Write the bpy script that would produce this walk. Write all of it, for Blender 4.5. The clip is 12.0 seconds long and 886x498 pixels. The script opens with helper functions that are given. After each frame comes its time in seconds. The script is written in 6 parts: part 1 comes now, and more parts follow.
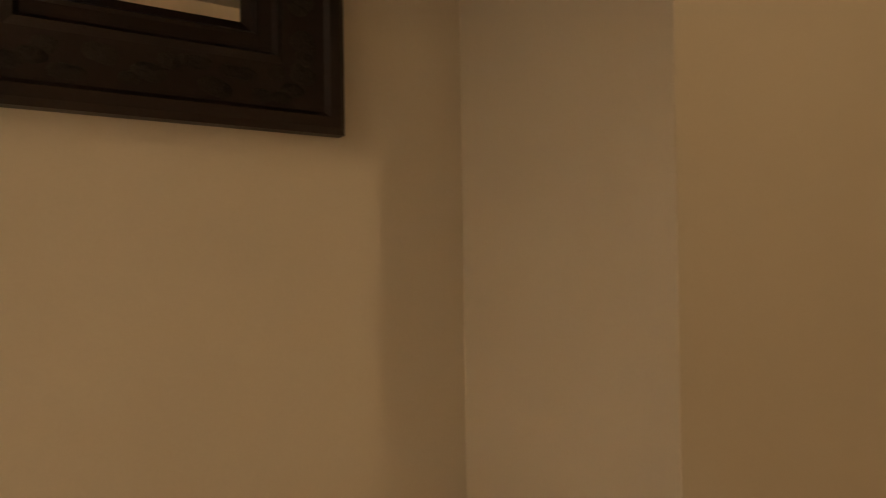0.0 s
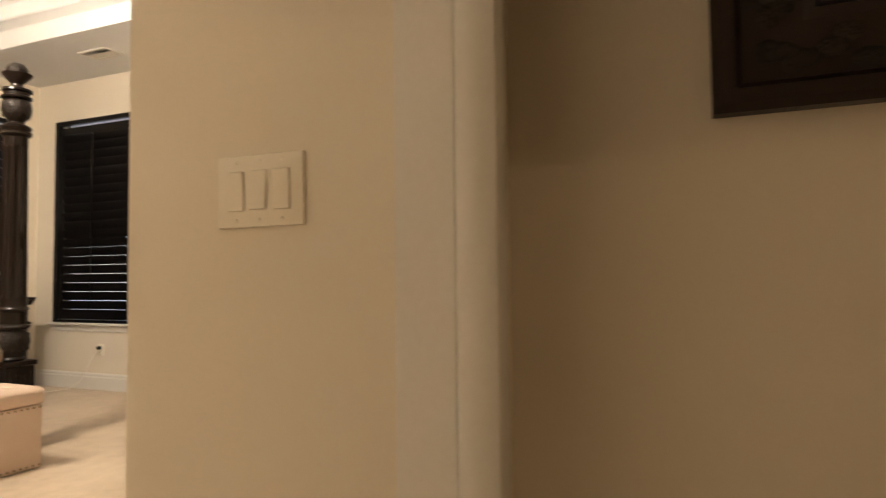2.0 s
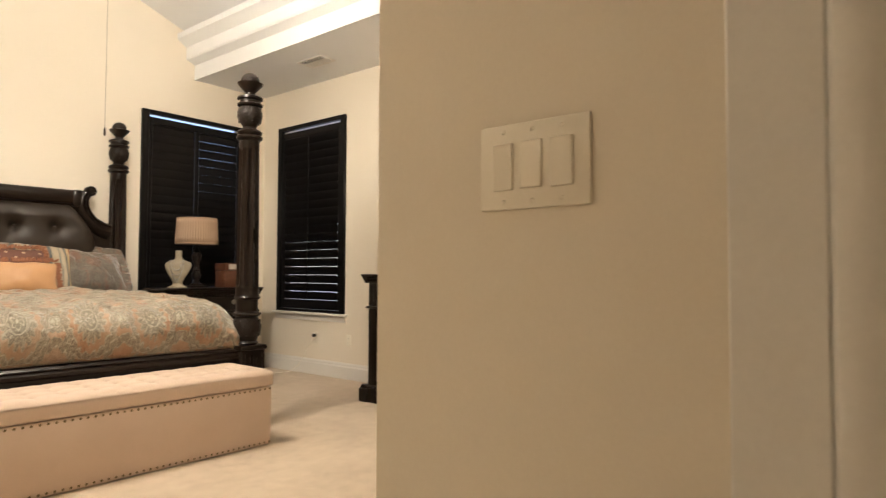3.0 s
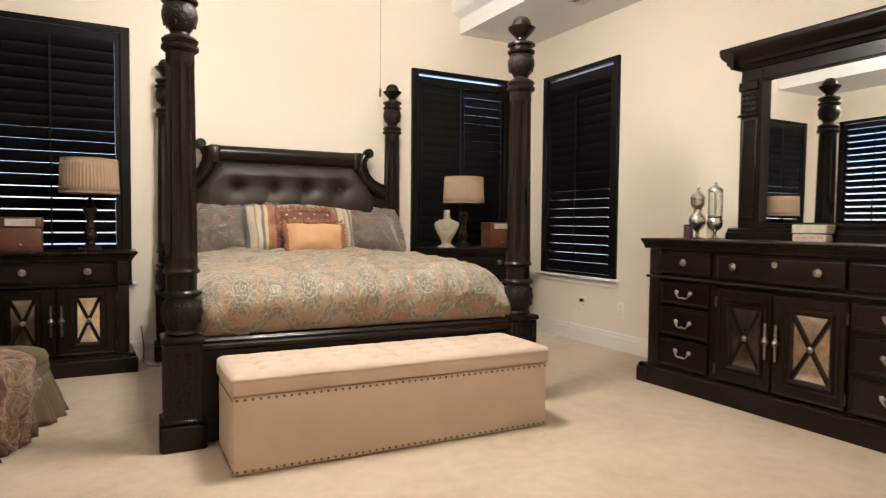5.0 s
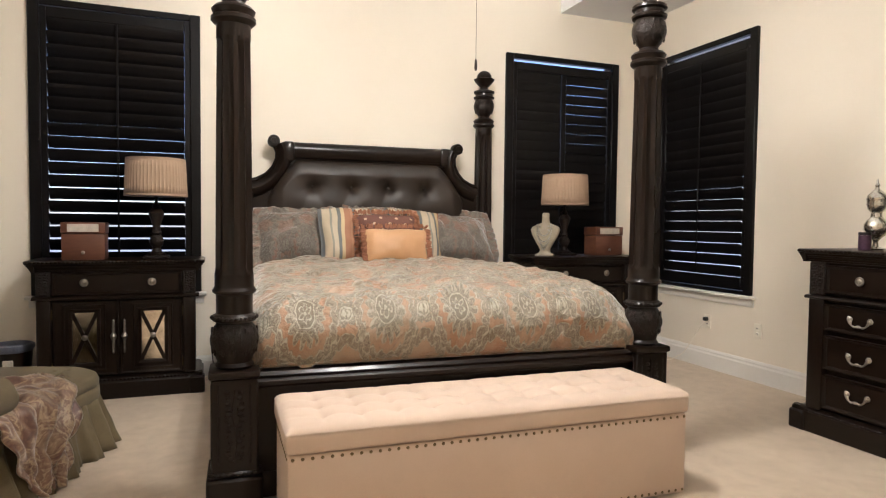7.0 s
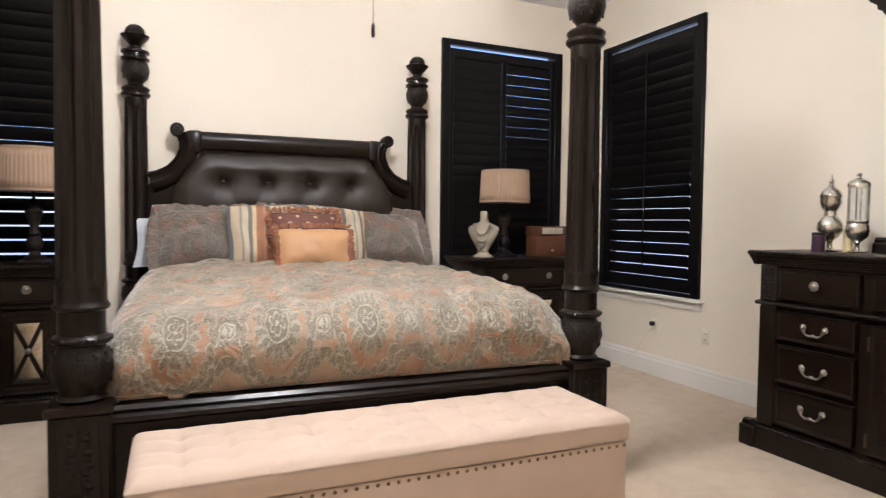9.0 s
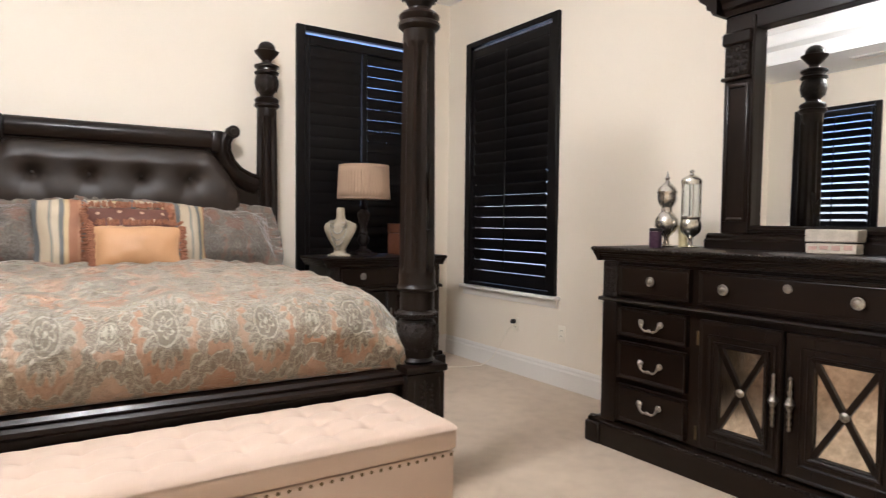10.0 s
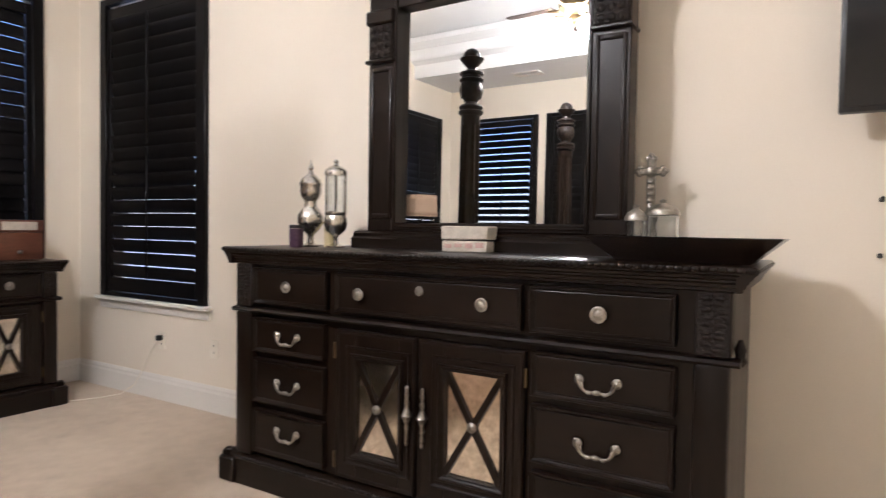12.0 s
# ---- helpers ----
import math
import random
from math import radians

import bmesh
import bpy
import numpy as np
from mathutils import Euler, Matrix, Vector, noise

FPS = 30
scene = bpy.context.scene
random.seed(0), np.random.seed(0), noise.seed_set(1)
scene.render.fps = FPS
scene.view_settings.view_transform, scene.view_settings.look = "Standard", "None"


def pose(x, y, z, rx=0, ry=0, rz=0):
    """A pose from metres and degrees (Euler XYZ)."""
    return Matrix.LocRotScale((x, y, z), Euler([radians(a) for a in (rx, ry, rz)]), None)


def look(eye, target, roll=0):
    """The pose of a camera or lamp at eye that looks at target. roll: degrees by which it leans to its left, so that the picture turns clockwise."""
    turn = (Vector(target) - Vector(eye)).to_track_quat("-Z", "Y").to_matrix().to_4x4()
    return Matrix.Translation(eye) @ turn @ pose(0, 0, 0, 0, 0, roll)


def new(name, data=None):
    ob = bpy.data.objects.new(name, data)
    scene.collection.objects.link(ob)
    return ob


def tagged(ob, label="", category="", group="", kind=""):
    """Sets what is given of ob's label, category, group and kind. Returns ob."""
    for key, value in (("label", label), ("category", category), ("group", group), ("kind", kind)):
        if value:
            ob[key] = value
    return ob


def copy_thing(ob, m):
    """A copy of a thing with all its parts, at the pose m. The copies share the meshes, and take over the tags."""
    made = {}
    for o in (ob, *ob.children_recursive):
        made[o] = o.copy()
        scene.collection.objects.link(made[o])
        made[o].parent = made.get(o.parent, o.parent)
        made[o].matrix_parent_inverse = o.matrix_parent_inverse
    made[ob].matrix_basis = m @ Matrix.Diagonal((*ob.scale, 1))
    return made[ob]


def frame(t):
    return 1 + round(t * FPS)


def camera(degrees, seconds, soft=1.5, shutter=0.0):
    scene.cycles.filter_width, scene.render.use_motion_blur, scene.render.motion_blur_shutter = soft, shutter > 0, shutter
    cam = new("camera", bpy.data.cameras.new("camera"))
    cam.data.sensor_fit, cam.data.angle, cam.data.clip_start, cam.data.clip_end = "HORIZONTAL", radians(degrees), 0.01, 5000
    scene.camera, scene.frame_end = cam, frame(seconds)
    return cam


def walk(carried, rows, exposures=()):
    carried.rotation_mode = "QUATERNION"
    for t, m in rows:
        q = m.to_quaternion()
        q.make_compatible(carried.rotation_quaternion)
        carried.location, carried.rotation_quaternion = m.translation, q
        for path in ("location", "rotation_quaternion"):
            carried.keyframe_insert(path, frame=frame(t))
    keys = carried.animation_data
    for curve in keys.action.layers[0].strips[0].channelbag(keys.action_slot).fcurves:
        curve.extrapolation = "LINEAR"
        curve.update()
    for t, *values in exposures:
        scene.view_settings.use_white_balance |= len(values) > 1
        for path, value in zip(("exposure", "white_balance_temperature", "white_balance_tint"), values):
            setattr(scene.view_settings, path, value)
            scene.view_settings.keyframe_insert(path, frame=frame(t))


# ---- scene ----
cam = camera(70.3, 12.0, 1.2, 0.3)
PATH = [
    (0.0, look((0.854, 1.028, 1.101), (2.554, -0.026, 1.117), -0.8)),
    (0.3, look((0.855, 1.029, 1.101), (2.688, 0.230, 1.122), -0.8)),
    (0.6, look((0.840, 1.002, 1.101), (2.788, 0.554, 1.140), -0.6)),
    (0.9, look((0.839, 0.991, 1.101), (2.833, 0.841, 1.128), -0.1)),
    (1.2, look((0.866, 1.018, 1.101), (2.862, 1.134, 1.128), 0.1)),
    (1.5, look((0.918, 1.087, 1.101), (2.877, 1.489, 1.139), -0.3)),
    (2.0, look((1.008, 1.241, 1.101), (2.853, 2.009, 1.189), -0.6)),
    (2.5, look((1.056, 1.372, 1.101), (2.746, 2.437, 1.203), -0.0)),
    (3.0, look((1.106, 1.470, 1.097), (2.655, 2.732, 1.175), 0.2)),
    (3.5, look((1.177, 1.580, 1.111), (2.586, 2.999, 1.118), 0.4)),
    (5.5, look((1.339, 2.135, 1.193), (2.175, 3.950, 1.114), 0.7)),
    (6.0, look((1.396, 2.330, 1.195), (2.158, 4.178, 1.117), 0.8)),
    (6.5, look((1.474, 2.502, 1.218), (2.174, 4.374, 1.136), 0.6)),
    (8.5, look((1.766, 2.930, 1.220), (2.496, 4.790, 1.137), 0.6)),
    (9.0, look((1.891, 2.976, 1.227), (2.720, 4.794, 1.141), 0.6)),
    (9.5, look((2.071, 2.988, 1.240), (3.032, 4.740, 1.153), 0.5)),
    (10.0, look((2.251, 3.023, 1.209), (3.368, 4.680, 1.126), 0.6)),
    (10.5, look((2.450, 3.070, 1.198), (3.721, 4.613, 1.119), 0.7)),
    (11.0, look((2.606, 3.097, 1.180), (4.015, 4.514, 1.105), 0.9)),
    (11.5, look((2.748, 3.099, 1.176), (4.307, 4.350, 1.104), 0.7)),
    (12.0, look((2.919, 3.088, 1.185), (4.631, 4.119, 1.121), 0.9)),
]
EXPOSURES = [(0.0, 1.18, 7650, 14), (1.5, 1.09, 7400, 14), (2.5, 1.12, 6750, 11.5), (3.5, 1.07, 6550, 9), (5.5, 1.17, 5950, 10.5), (6.5, 1.16, 5850, 10.5), (8.5, 1.15, 5490, 12.5), (10.0, 1.17, 5450, 13), (12.0, 1.21, 5450, 15.5)]
walk(cam, PATH, EXPOSURES)

# ---- world and sun: a grey-blue late day outside ----
world = bpy.data.worlds.new("sky")
scene.world = world
world.use_nodes = True
wn = world.node_tree
sky = wn.nodes.new("ShaderNodeTexSky")
sky.sky_type, sky.sun_disc = "NISHITA", False
sky.sun_elevation, sky.sun_rotation = radians(28), radians(200)
tint = wn.nodes.new("ShaderNodeMix")
tint.data_type, tint.blend_type = "RGBA", "MULTIPLY"
tint.inputs[0].default_value, tint.inputs[7].default_value = 1.0, (0.86, 0.86, 1.14, 1)
wn.links.new(sky.outputs["Color"], tint.inputs[6])
wn.links.new(tint.outputs[2], wn.nodes["Background"].inputs["Color"])
wn.nodes["Background"].inputs["Strength"].default_value = 0.15
sun = new("sun", bpy.data.lights.new("sun", "SUN"))
sun.data.energy, sun.data.angle, sun.data.color = 2.6, radians(2), (1.0, 0.97, 0.93)
sun.matrix_world = look((0, -6, 8), (0.1, 0, 3))
FAN_GLOW = 142.0
MIRROR_TURN = -0.95
HALL_GLOW = 92.0


# ---- materials ----
def ramp(nt, fac, stops):
    n = nt.nodes.new("ShaderNodeValToRGB")
    e = n.color_ramp.elements
    e[0].position, e[0].color = stops[0][0], (*stops[0][1], 1)
    e[1].position, e[1].color = stops[-1][0], (*stops[-1][1], 1)
    for p, c in stops[1:-1]:
        k = e.new(p)
        k.color = (*c, 1)
    nt.links.new(fac, n.inputs["Fac"])
    return n.outputs["Color"]


def noise_tex(nt, vec, scale, detail=4.0, rough=0.55, distort=0.0):
    n = nt.nodes.new("ShaderNodeTexNoise")
    n.inputs["Scale"].default_value, n.inputs["Detail"].default_value = scale, detail
    n.inputs["Roughness"].default_value, n.inputs["Distortion"].default_value = rough, distort
    nt.links.new(vec, n.inputs["Vector"])
    return n.outputs["Fac"]


def calc(nt, op, a, b=None, c=None):
    n = nt.nodes.new("ShaderNodeMath")
    n.operation = op
    for i, v in enumerate((a, b, c)):
        if v is None:
            continue
        if isinstance(v, (int, float)):
            n.inputs[i].default_value = v
        else:
            nt.links.new(v, n.inputs[i])
    return n.outputs[0]


def blend(nt, fac, a, b, mode="MIX"):
    n = nt.nodes.new("ShaderNodeMix")
    n.data_type, n.blend_type = "RGBA", mode
    for i, v in ((0, fac), (6, a), (7, b)):
        if isinstance(v, (int, float)):
            n.inputs[i].default_value = v
        elif isinstance(v, tuple):
            n.inputs[i].default_value = (*v, 1)
        else:
            nt.links.new(v, n.inputs[i])
    return n.outputs[2]


def start(name, coord="Object", stretch=(1, 1, 1)):
    m = bpy.data.materials.new(name)
    m.use_nodes = True
    nt = m.node_tree
    bsdf = nt.nodes["Principled BSDF"]
    tc = nt.nodes.new("ShaderNodeTexCoord")
    mp = nt.nodes.new("ShaderNodeMapping")
    mp.inputs["Scale"].default_value = stretch
    nt.links.new(tc.outputs[coord], mp.inputs["Vector"])
    return m, nt, bsdf, mp.outputs["Vector"]


def bump(nt, bsdf, height, strength, dist=0.01):
    n = nt.nodes.new("ShaderNodeBump")
    n.inputs["Strength"].default_value, n.inputs["Distance"].default_value = strength, dist
    nt.links.new(height, n.inputs["Height"])
    nt.links.new(n.outputs["Normal"], bsdf.inputs["Normal"])


def surface(name, dark, light, rough=0.6, metal=0.0, scales=(3, 60), stretch=(1, 1, 1), relief=0.15, dist=0.004,
            rough_var=0.1, coat=0.0, sheen=0.0, spec=0.5):
    """A surface that varies between two colours at two scales, with fine relief."""
    m, nt, bsdf, vec = start(name, "Object", stretch)
    big = noise_tex(nt, vec, scales[0], 3)
    fine = noise_tex(nt, vec, scales[1], 5, 0.6)
    mix = calc(nt, "ADD", calc(nt, "MULTIPLY", big, 0.55), calc(nt, "MULTIPLY", fine, 0.45))
    nt.links.new(ramp(nt, mix, [(0.3, dark), (0.7, light)]), bsdf.inputs["Base Color"])
    bsdf.inputs["Metallic"].default_value = metal
    r = calc(nt, "ADD", calc(nt, "MULTIPLY", big, 2 * rough_var), rough - rough_var)
    nt.links.new(r, bsdf.inputs["Roughness"])
    bsdf.inputs["Coat Weight"].default_value = coat
    bsdf.inputs["Specular IOR Level"].default_value = spec
    bsdf.inputs["Coat Roughness"].default_value = 0.12
    bsdf.inputs["Sheen Weight"].default_value = sheen
    bump(nt, bsdf, fine, relief, dist)
    return m


WALL = surface("wall_paint", (0.80, 0.724, 0.605), (0.85, 0.774, 0.655), 0.72, 0, (0.9, 160), relief=0.12, dist=0.002)
WHITE = surface("white_paint", (0.76, 0.73, 0.68), (0.83, 0.80, 0.75), 0.45, 0, (1.5, 90), relief=0.06, dist=0.002)
CEIL = surface("ceiling_paint", (0.82, 0.825, 0.83), (0.87, 0.875, 0.88), 0.8, 0, (0.8, 120), relief=0.15, dist=0.002)
WOOD = surface("dark_stained_wood", (0.0042, 0.0024, 0.0015), (0.0135, 0.0075, 0.0046), 0.31, 0, (5, 45), (1, 1, 0.16), 0.12, 0.002, 0.08, 0.10, spec=0.20)
WOOD_H = surface("dark_stained_wood_level", (0.0042, 0.0024, 0.0015), (0.0135, 0.0075, 0.0046), 0.31, 0, (5, 45), (0.16, 0.16, 1), 0.12, 0.002, 0.08, 0.10, spec=0.20)
CARVED = surface("carved_dark_wood", (0.0042, 0.0027, 0.0020), (0.019, 0.0115, 0.0078), 0.40, 0, (26, 70), (1, 1, 1), 0.8, 0.012, 0.1, 0.05, spec=0.22)
SHUTTER = surface("dark_shutter_paint", (0.0035, 0.0030, 0.0030), (0.0075, 0.0064, 0.0064), 0.36, 0, (4, 60), (1, 1, 1), 0.06, 0.002, 0.08, spec=0.17)
LEATHER = surface("brown_leather", (0.013, 0.0084, 0.0056), (0.030, 0.0198, 0.0132), 0.45, 0, (4, 220), (1, 1, 1), 0.25, 0.002, 0.08, spec=0.42)
SILVER = surface("aged_silver", (0.20, 0.185, 0.16), (0.60, 0.57, 0.51), 0.34, 1.0, (30, 140), (1, 1, 1), 0.45, 0.003, 0.1)
TARNISHED = surface("tarnished_silver", (0.09, 0.08, 0.07), (0.44, 0.41, 0.36), 0.36, 1.0, (60, 160), (1, 1, 1), 0.5, 0.003, 0.1)
MERCURY = surface("mottled_mercury_silver", (0.34, 0.31, 0.26), (0.86, 0.83, 0.77), 0.20, 1.0, (34, 120), (1, 1, 1), 0.25, 0.003, 0.08)
LACQUER = surface("brown_black_lacquer", (0.010, 0.0062, 0.0042), (0.018, 0.011, 0.0075), 0.22, 0, (5, 90), (1, 1, 1), 0.06, 0.001, 0.05)
BRASS = surface("old_brass", (0.10, 0.075, 0.04), (0.24, 0.18, 0.10), 0.4, 1.0, (20, 120), (1, 1, 1), 0.15, 0.002)
BENCH = surface("blush_linen", (0.51, 0.389, 0.303), (0.62, 0.483, 0.382), 0.85, 0, (2.5, 420), (1, 1, 1), 0.35, 0.002, 0.05, 0, 0.15)
OLIVE = surface("olive_velvet", (0.088, 0.067, 0.036), (0.165, 0.128, 0.070), 0.85, 0, (6, 240), (1, 1, 1), 0.3, 0.002, 0.1, 0, 0.1, 0.25)
SHADE = surface("pleated_taupe_linen", (0.33, 0.225, 0.15), (0.43, 0.30, 0.205), 0.85, 0, (3, 200), (1, 1, 1), 0.3, 0.002)
BOXWOOD = surface("reddish_brown_wood", (0.085, 0.030, 0.016), (0.17, 0.066, 0.035), 0.4, 0, (6, 50), (0.2, 1, 1), 0.12, 0.002)
PAPER = surface("cream_paper", (0.40, 0.35, 0.28), (0.66, 0.60, 0.51), 0.7, 0, (20, 120), (1, 1, 1), 0.1, 0.002)
PLASTER = surface("white_plaster", (0.66, 0.60, 0.50), (0.80, 0.74, 0.64), 0.6, 0, (12, 120), (1, 1, 1), 0.15, 0.003)
PLASTIC = surface("ivory_plastic", (0.84, 0.78, 0.66), (0.88, 0.82, 0.70), 0.35, 0, (4, 120), (1, 1, 1), 0.03, 0.001)
BLACK = surface("black_plastic", (0.006, 0.006, 0.006), (0.012, 0.0115, 0.011), 0.38, 0, (6, 120), (1, 1, 1), 0.1, 0.001)
FANWOOD = surface("fan_blade_wood", (0.020, 0.011, 0.007), (0.040, 0.021, 0.013), 0.45, 0, (4, 60), (0.2, 1, 1), 0.1, 0.002)
BLUEBAG = surface("blue_plastic_bag", (0.07, 0.076, 0.11), (0.14, 0.15, 0.20), 0.4, 0, (14, 60), (1, 1, 1), 0.5, 0.01)
GOLD = surface("gold_silk", (0.46, 0.25, 0.115), (0.56, 0.32, 0.155), 0.55, 0, (4, 260), (1, 1, 1), 0.25, 0.002, 0.1, 0, 0.2)
RUST_FRINGE = surface("rust_fringe", (0.20, 0.075, 0.038), (0.40, 0.18, 0.10), 0.85, 0, (60, 300), (1, 1, 1), 0.8, 0.006)
PALE = surface("pale_blue_cotton", (0.50, 0.54, 0.60), (0.62, 0.65, 0.70), 0.85, 0, (3, 260), (1, 1, 1), 0.3, 0.002)
# pale only so that it bounces daylight up between the louvres
BOUNCE_GROUND = surface("pale_bounce_ground", (0.36, 0.36, 0.35), (0.50, 0.50, 0.485), 0.9, 0, (0.4, 20), (1, 1, 1), 0.3, 0.02)
PURPLE = surface("purple_label", (0.035, 0.013, 0.03), (0.09, 0.045, 0.075), 0.4, 0, (40, 120), (1, 1, 1), 0.1, 0.001)
WAX = surface("yellow_wax", (0.60, 0.50, 0.26), (0.72, 0.62, 0.36), 0.5, 0, (8, 60), (1, 1, 1), 0.1, 0.002)


def carpet_material():
    m, nt, bsdf, vec = start("beige_carpet")
    big = noise_tex(nt, vec, 1.3, 3, 0.5, 0.6)
    pile = noise_tex(nt, vec, 190, 4, 0.7)
    mid = noise_tex(nt, vec, 11, 3, 0.6)
    mix = calc(nt, "ADD", calc(nt, "MULTIPLY", big, 0.4), calc(nt, "ADD", calc(nt, "MULTIPLY", pile, 0.3), calc(nt, "MULTIPLY", mid, 0.3)))
    nt.links.new(ramp(nt, mix, [(0.34, (0.43, 0.337, 0.245)), (0.5, (0.56, 0.45, 0.336)), (0.66, (0.65, 0.535, 0.410))]), bsdf.inputs["Base Color"])
    bsdf.inputs["Roughness"].default_value = 0.95
    bsdf.inputs["Sheen Weight"].default_value = 0.2
    h = calc(nt, "ADD", calc(nt, "MULTIPLY", pile, 0.6), calc(nt, "MULTIPLY", mid, 0.6))
    bump(nt, bsdf, h, 0.5, 0.012)
    return m


def damask_material(name, ground, field, line, cell=(0.40, 0.50), shift=(0.0, 0.0)):
    """Rows of crowned medallions with mirrored scrolling leaves, in the cloth's own measure."""
    m, nt, bsdf, vec0 = start(name, "UV")

    def op(o, *a):
        return calc(nt, o, *a)
    sep = nt.nodes.new("ShaderNodeSeparateXYZ")
    nt.links.new(vec0, sep.inputs[0])
    wx = op("MULTIPLY", op("SUBTRACT", noise_tex(nt, vec0, 30, 3), 0.5), 0.085)
    v = op("ADD", op("ADD", op("DIVIDE", sep.outputs[1], cell[1]), shift[1]), wx)
    row = op("MULTIPLY", op("FLOOR", v), 0.5)
    u = op("ADD", op("ADD", op("ADD", op("DIVIDE", sep.outputs[0], cell[0]), shift[0]), row), wx)
    a = op("ABSOLUTE", op("SUBTRACT", op("FRACT", u), 0.5))
    b = op("MULTIPLY", op("SUBTRACT", op("FRACT", v), 0.5), cell[1] / cell[0])
    comb = nt.nodes.new("ShaderNodeCombineXYZ")
    nt.links.new(a, comb.inputs[0])
    nt.links.new(b, comb.inputs[1])
    mir = comb.outputs[0]

    def oval(ca, cb, sq):
        x, y = op("SUBTRACT", a, ca), op("MULTIPLY", op("SUBTRACT", b, cb), sq)
        return op("SQRT", op("ADD", op("MULTIPLY", x, x), op("MULTIPLY", y, y))), op("ARCTAN2", op("ABSOLUTE", x), y)

    def ring(r, at, w):
        return op("LESS_THAN", op("ABSOLUTE", op("SUBTRACT", r, at)), w)
    r1, t1 = oval(0.0, 0.0, 0.66)
    r2, t2 = oval(0.5, -0.03, 0.78)
    burst = op("ADD", 0.190, op("MULTIPLY", op("ABSOLUTE", op("SINE", op("MULTIPLY", t1, 8.0))), 0.060))
    in1 = op("LESS_THAN", r1, burst)
    crown = op("ADD", 0.095, op("MULTIPLY", op("ABSOLUTE", op("SINE", op("MULTIPLY", t2, 3.0))), 0.045))
    in2 = op("LESS_THAN", r2, crown)
    ins = op("MAXIMUM", in1, in2)
    rim = op("MAXIMUM", op("MAXIMUM", op("MAXIMUM", ring(r1, 0.118, 0.0065), op("MULTIPLY", ring(r1, burst, 0.007), 0.5)), ring(r2, 0.072, 0.006)),
             op("MULTIPLY", op("LESS_THAN", r2, 0.05), op("LESS_THAN", a, 0.487)))
    petal = op("ADD", 0.032, op("MULTIPLY", op("ABSOLUTE", op("COSINE", op("MULTIPLY", t1, 3.0))), 0.046))
    core = op("MAXIMUM", op("LESS_THAN", op("ABSOLUTE", op("SUBTRACT", r1, petal)), 0.008), op("LESS_THAN", r1, 0.018))
    spoke = op("MULTIPLY", op("MULTIPLY", op("GREATER_THAN", op("SINE", op("MULTIPLY", t1, 16.0)), 0.72), op("GREATER_THAN", r1, 0.150)), in1)
    # leafy scrolls: an ogee arch over each medallion and a cup below it
    def band(ca, cb, ra, rb, w, teeth, lobes):
        x, y = op("DIVIDE", op("SUBTRACT", a, ca), ra), op("DIVIDE", op("SUBTRACT", b, cb), rb)
        r, t = op("SQRT", op("ADD", op("MULTIPLY", x, x), op("MULTIPLY", y, y))), op("ARCTAN2", y, x)
        edge = op("ADD", w, op("MULTIPLY", op("ABSOLUTE", op("SINE", op("ADD", op("MULTIPLY", t, lobes), op("MULTIPLY", r, 5.0)))), teeth))
        off = op("SUBTRACT", op("ABSOLUTE", op("SUBTRACT", r, 1.0)), edge)
        return op("LESS_THAN", off, 0.0), op("LESS_THAN", op("ABSOLUTE", op("ADD", off, 0.035)), 0.016)
    outs = op("SUBTRACT", 1.0, ins)
    leaf, vein = None, None
    for spec in ((0.5, 0.50, 0.27, 0.30, 0.14, 0.17, 6.0), (0.0, -0.06, 0.35, 0.47, 0.08, 0.11, 9.0), (0.5, -0.62, 0.24, 0.30, 0.11, 0.15, 5.0),
                 (0.24, 0.40, 0.055, 0.055, 0.30, 0.10, 2.0), (0.33, -0.30, 0.05, 0.05, 0.30, 0.10, 2.0), (0.12, 0.52, 0.05, 0.06, 0.32, 0.12, 2.0)):
        f, e = band(*spec)
        leaf, vein = (f, e) if leaf is None else (op("MAXIMUM", leaf, f), op("MAXIMUM", vein, e))
    leaf, vein = op("MULTIPLY", leaf, outs), op("MULTIPLY", vein, outs)
    n2 = noise_tex(nt, mir, 30.0, 1.0, 0.5, 1.2)
    curl = op("MULTIPLY", op("LESS_THAN", op("ABSOLUTE", op("SUBTRACT", n2, 0.5)), 0.040), op("MAXIMUM", leaf, op("MULTIPLY", ins, op("GREATER_THAN", r1, 0.130))))
    vein = op("MAXIMUM", vein, op("MULTIPLY", curl, 0.75))
    sprig = op("MULTIPLY", op("GREATER_THAN", noise_tex(nt, mir, 26.0, 2.0, 0.5, 1.0), 0.64), outs)
    leaf = op("MAXIMUM", leaf, op("MULTIPLY", sprig, 0.55))
    fade = noise_tex(nt, vec0, 3.5, 3)
    dull = tuple(0.6 * f + 0.4 * l for f, l in zip(field, line))
    base = blend(nt, ramp(nt, fade, [(0.36, (0, 0, 0)), (0.62, (1, 1, 1))]), field, dull)
    base = blend(nt, op("MULTIPLY", leaf, 0.74), base, ground)
    base = blend(nt, op("MULTIPLY", ins, 0.80), base, ground)
    base = blend(nt, op("MAXIMUM", op("MULTIPLY", vein, 0.80), op("MULTIPLY", spoke, 0.60)), base, line)
    base = blend(nt, op("MULTIPLY", op("MAXIMUM", core, rim), 0.75), base, line)
    weave = noise_tex(nt, vec0, 300, 3, 0.6)
    base = blend(nt, 0.45, base, ramp(nt, weave, [(0.3, (0.45, 0.43, 0.40)), (0.7, (1, 1, 1))]), "MULTIPLY")
    nt.links.new(base, bsdf.inputs["Base Color"])
    bsdf.inputs["Roughness"].default_value = 0.62
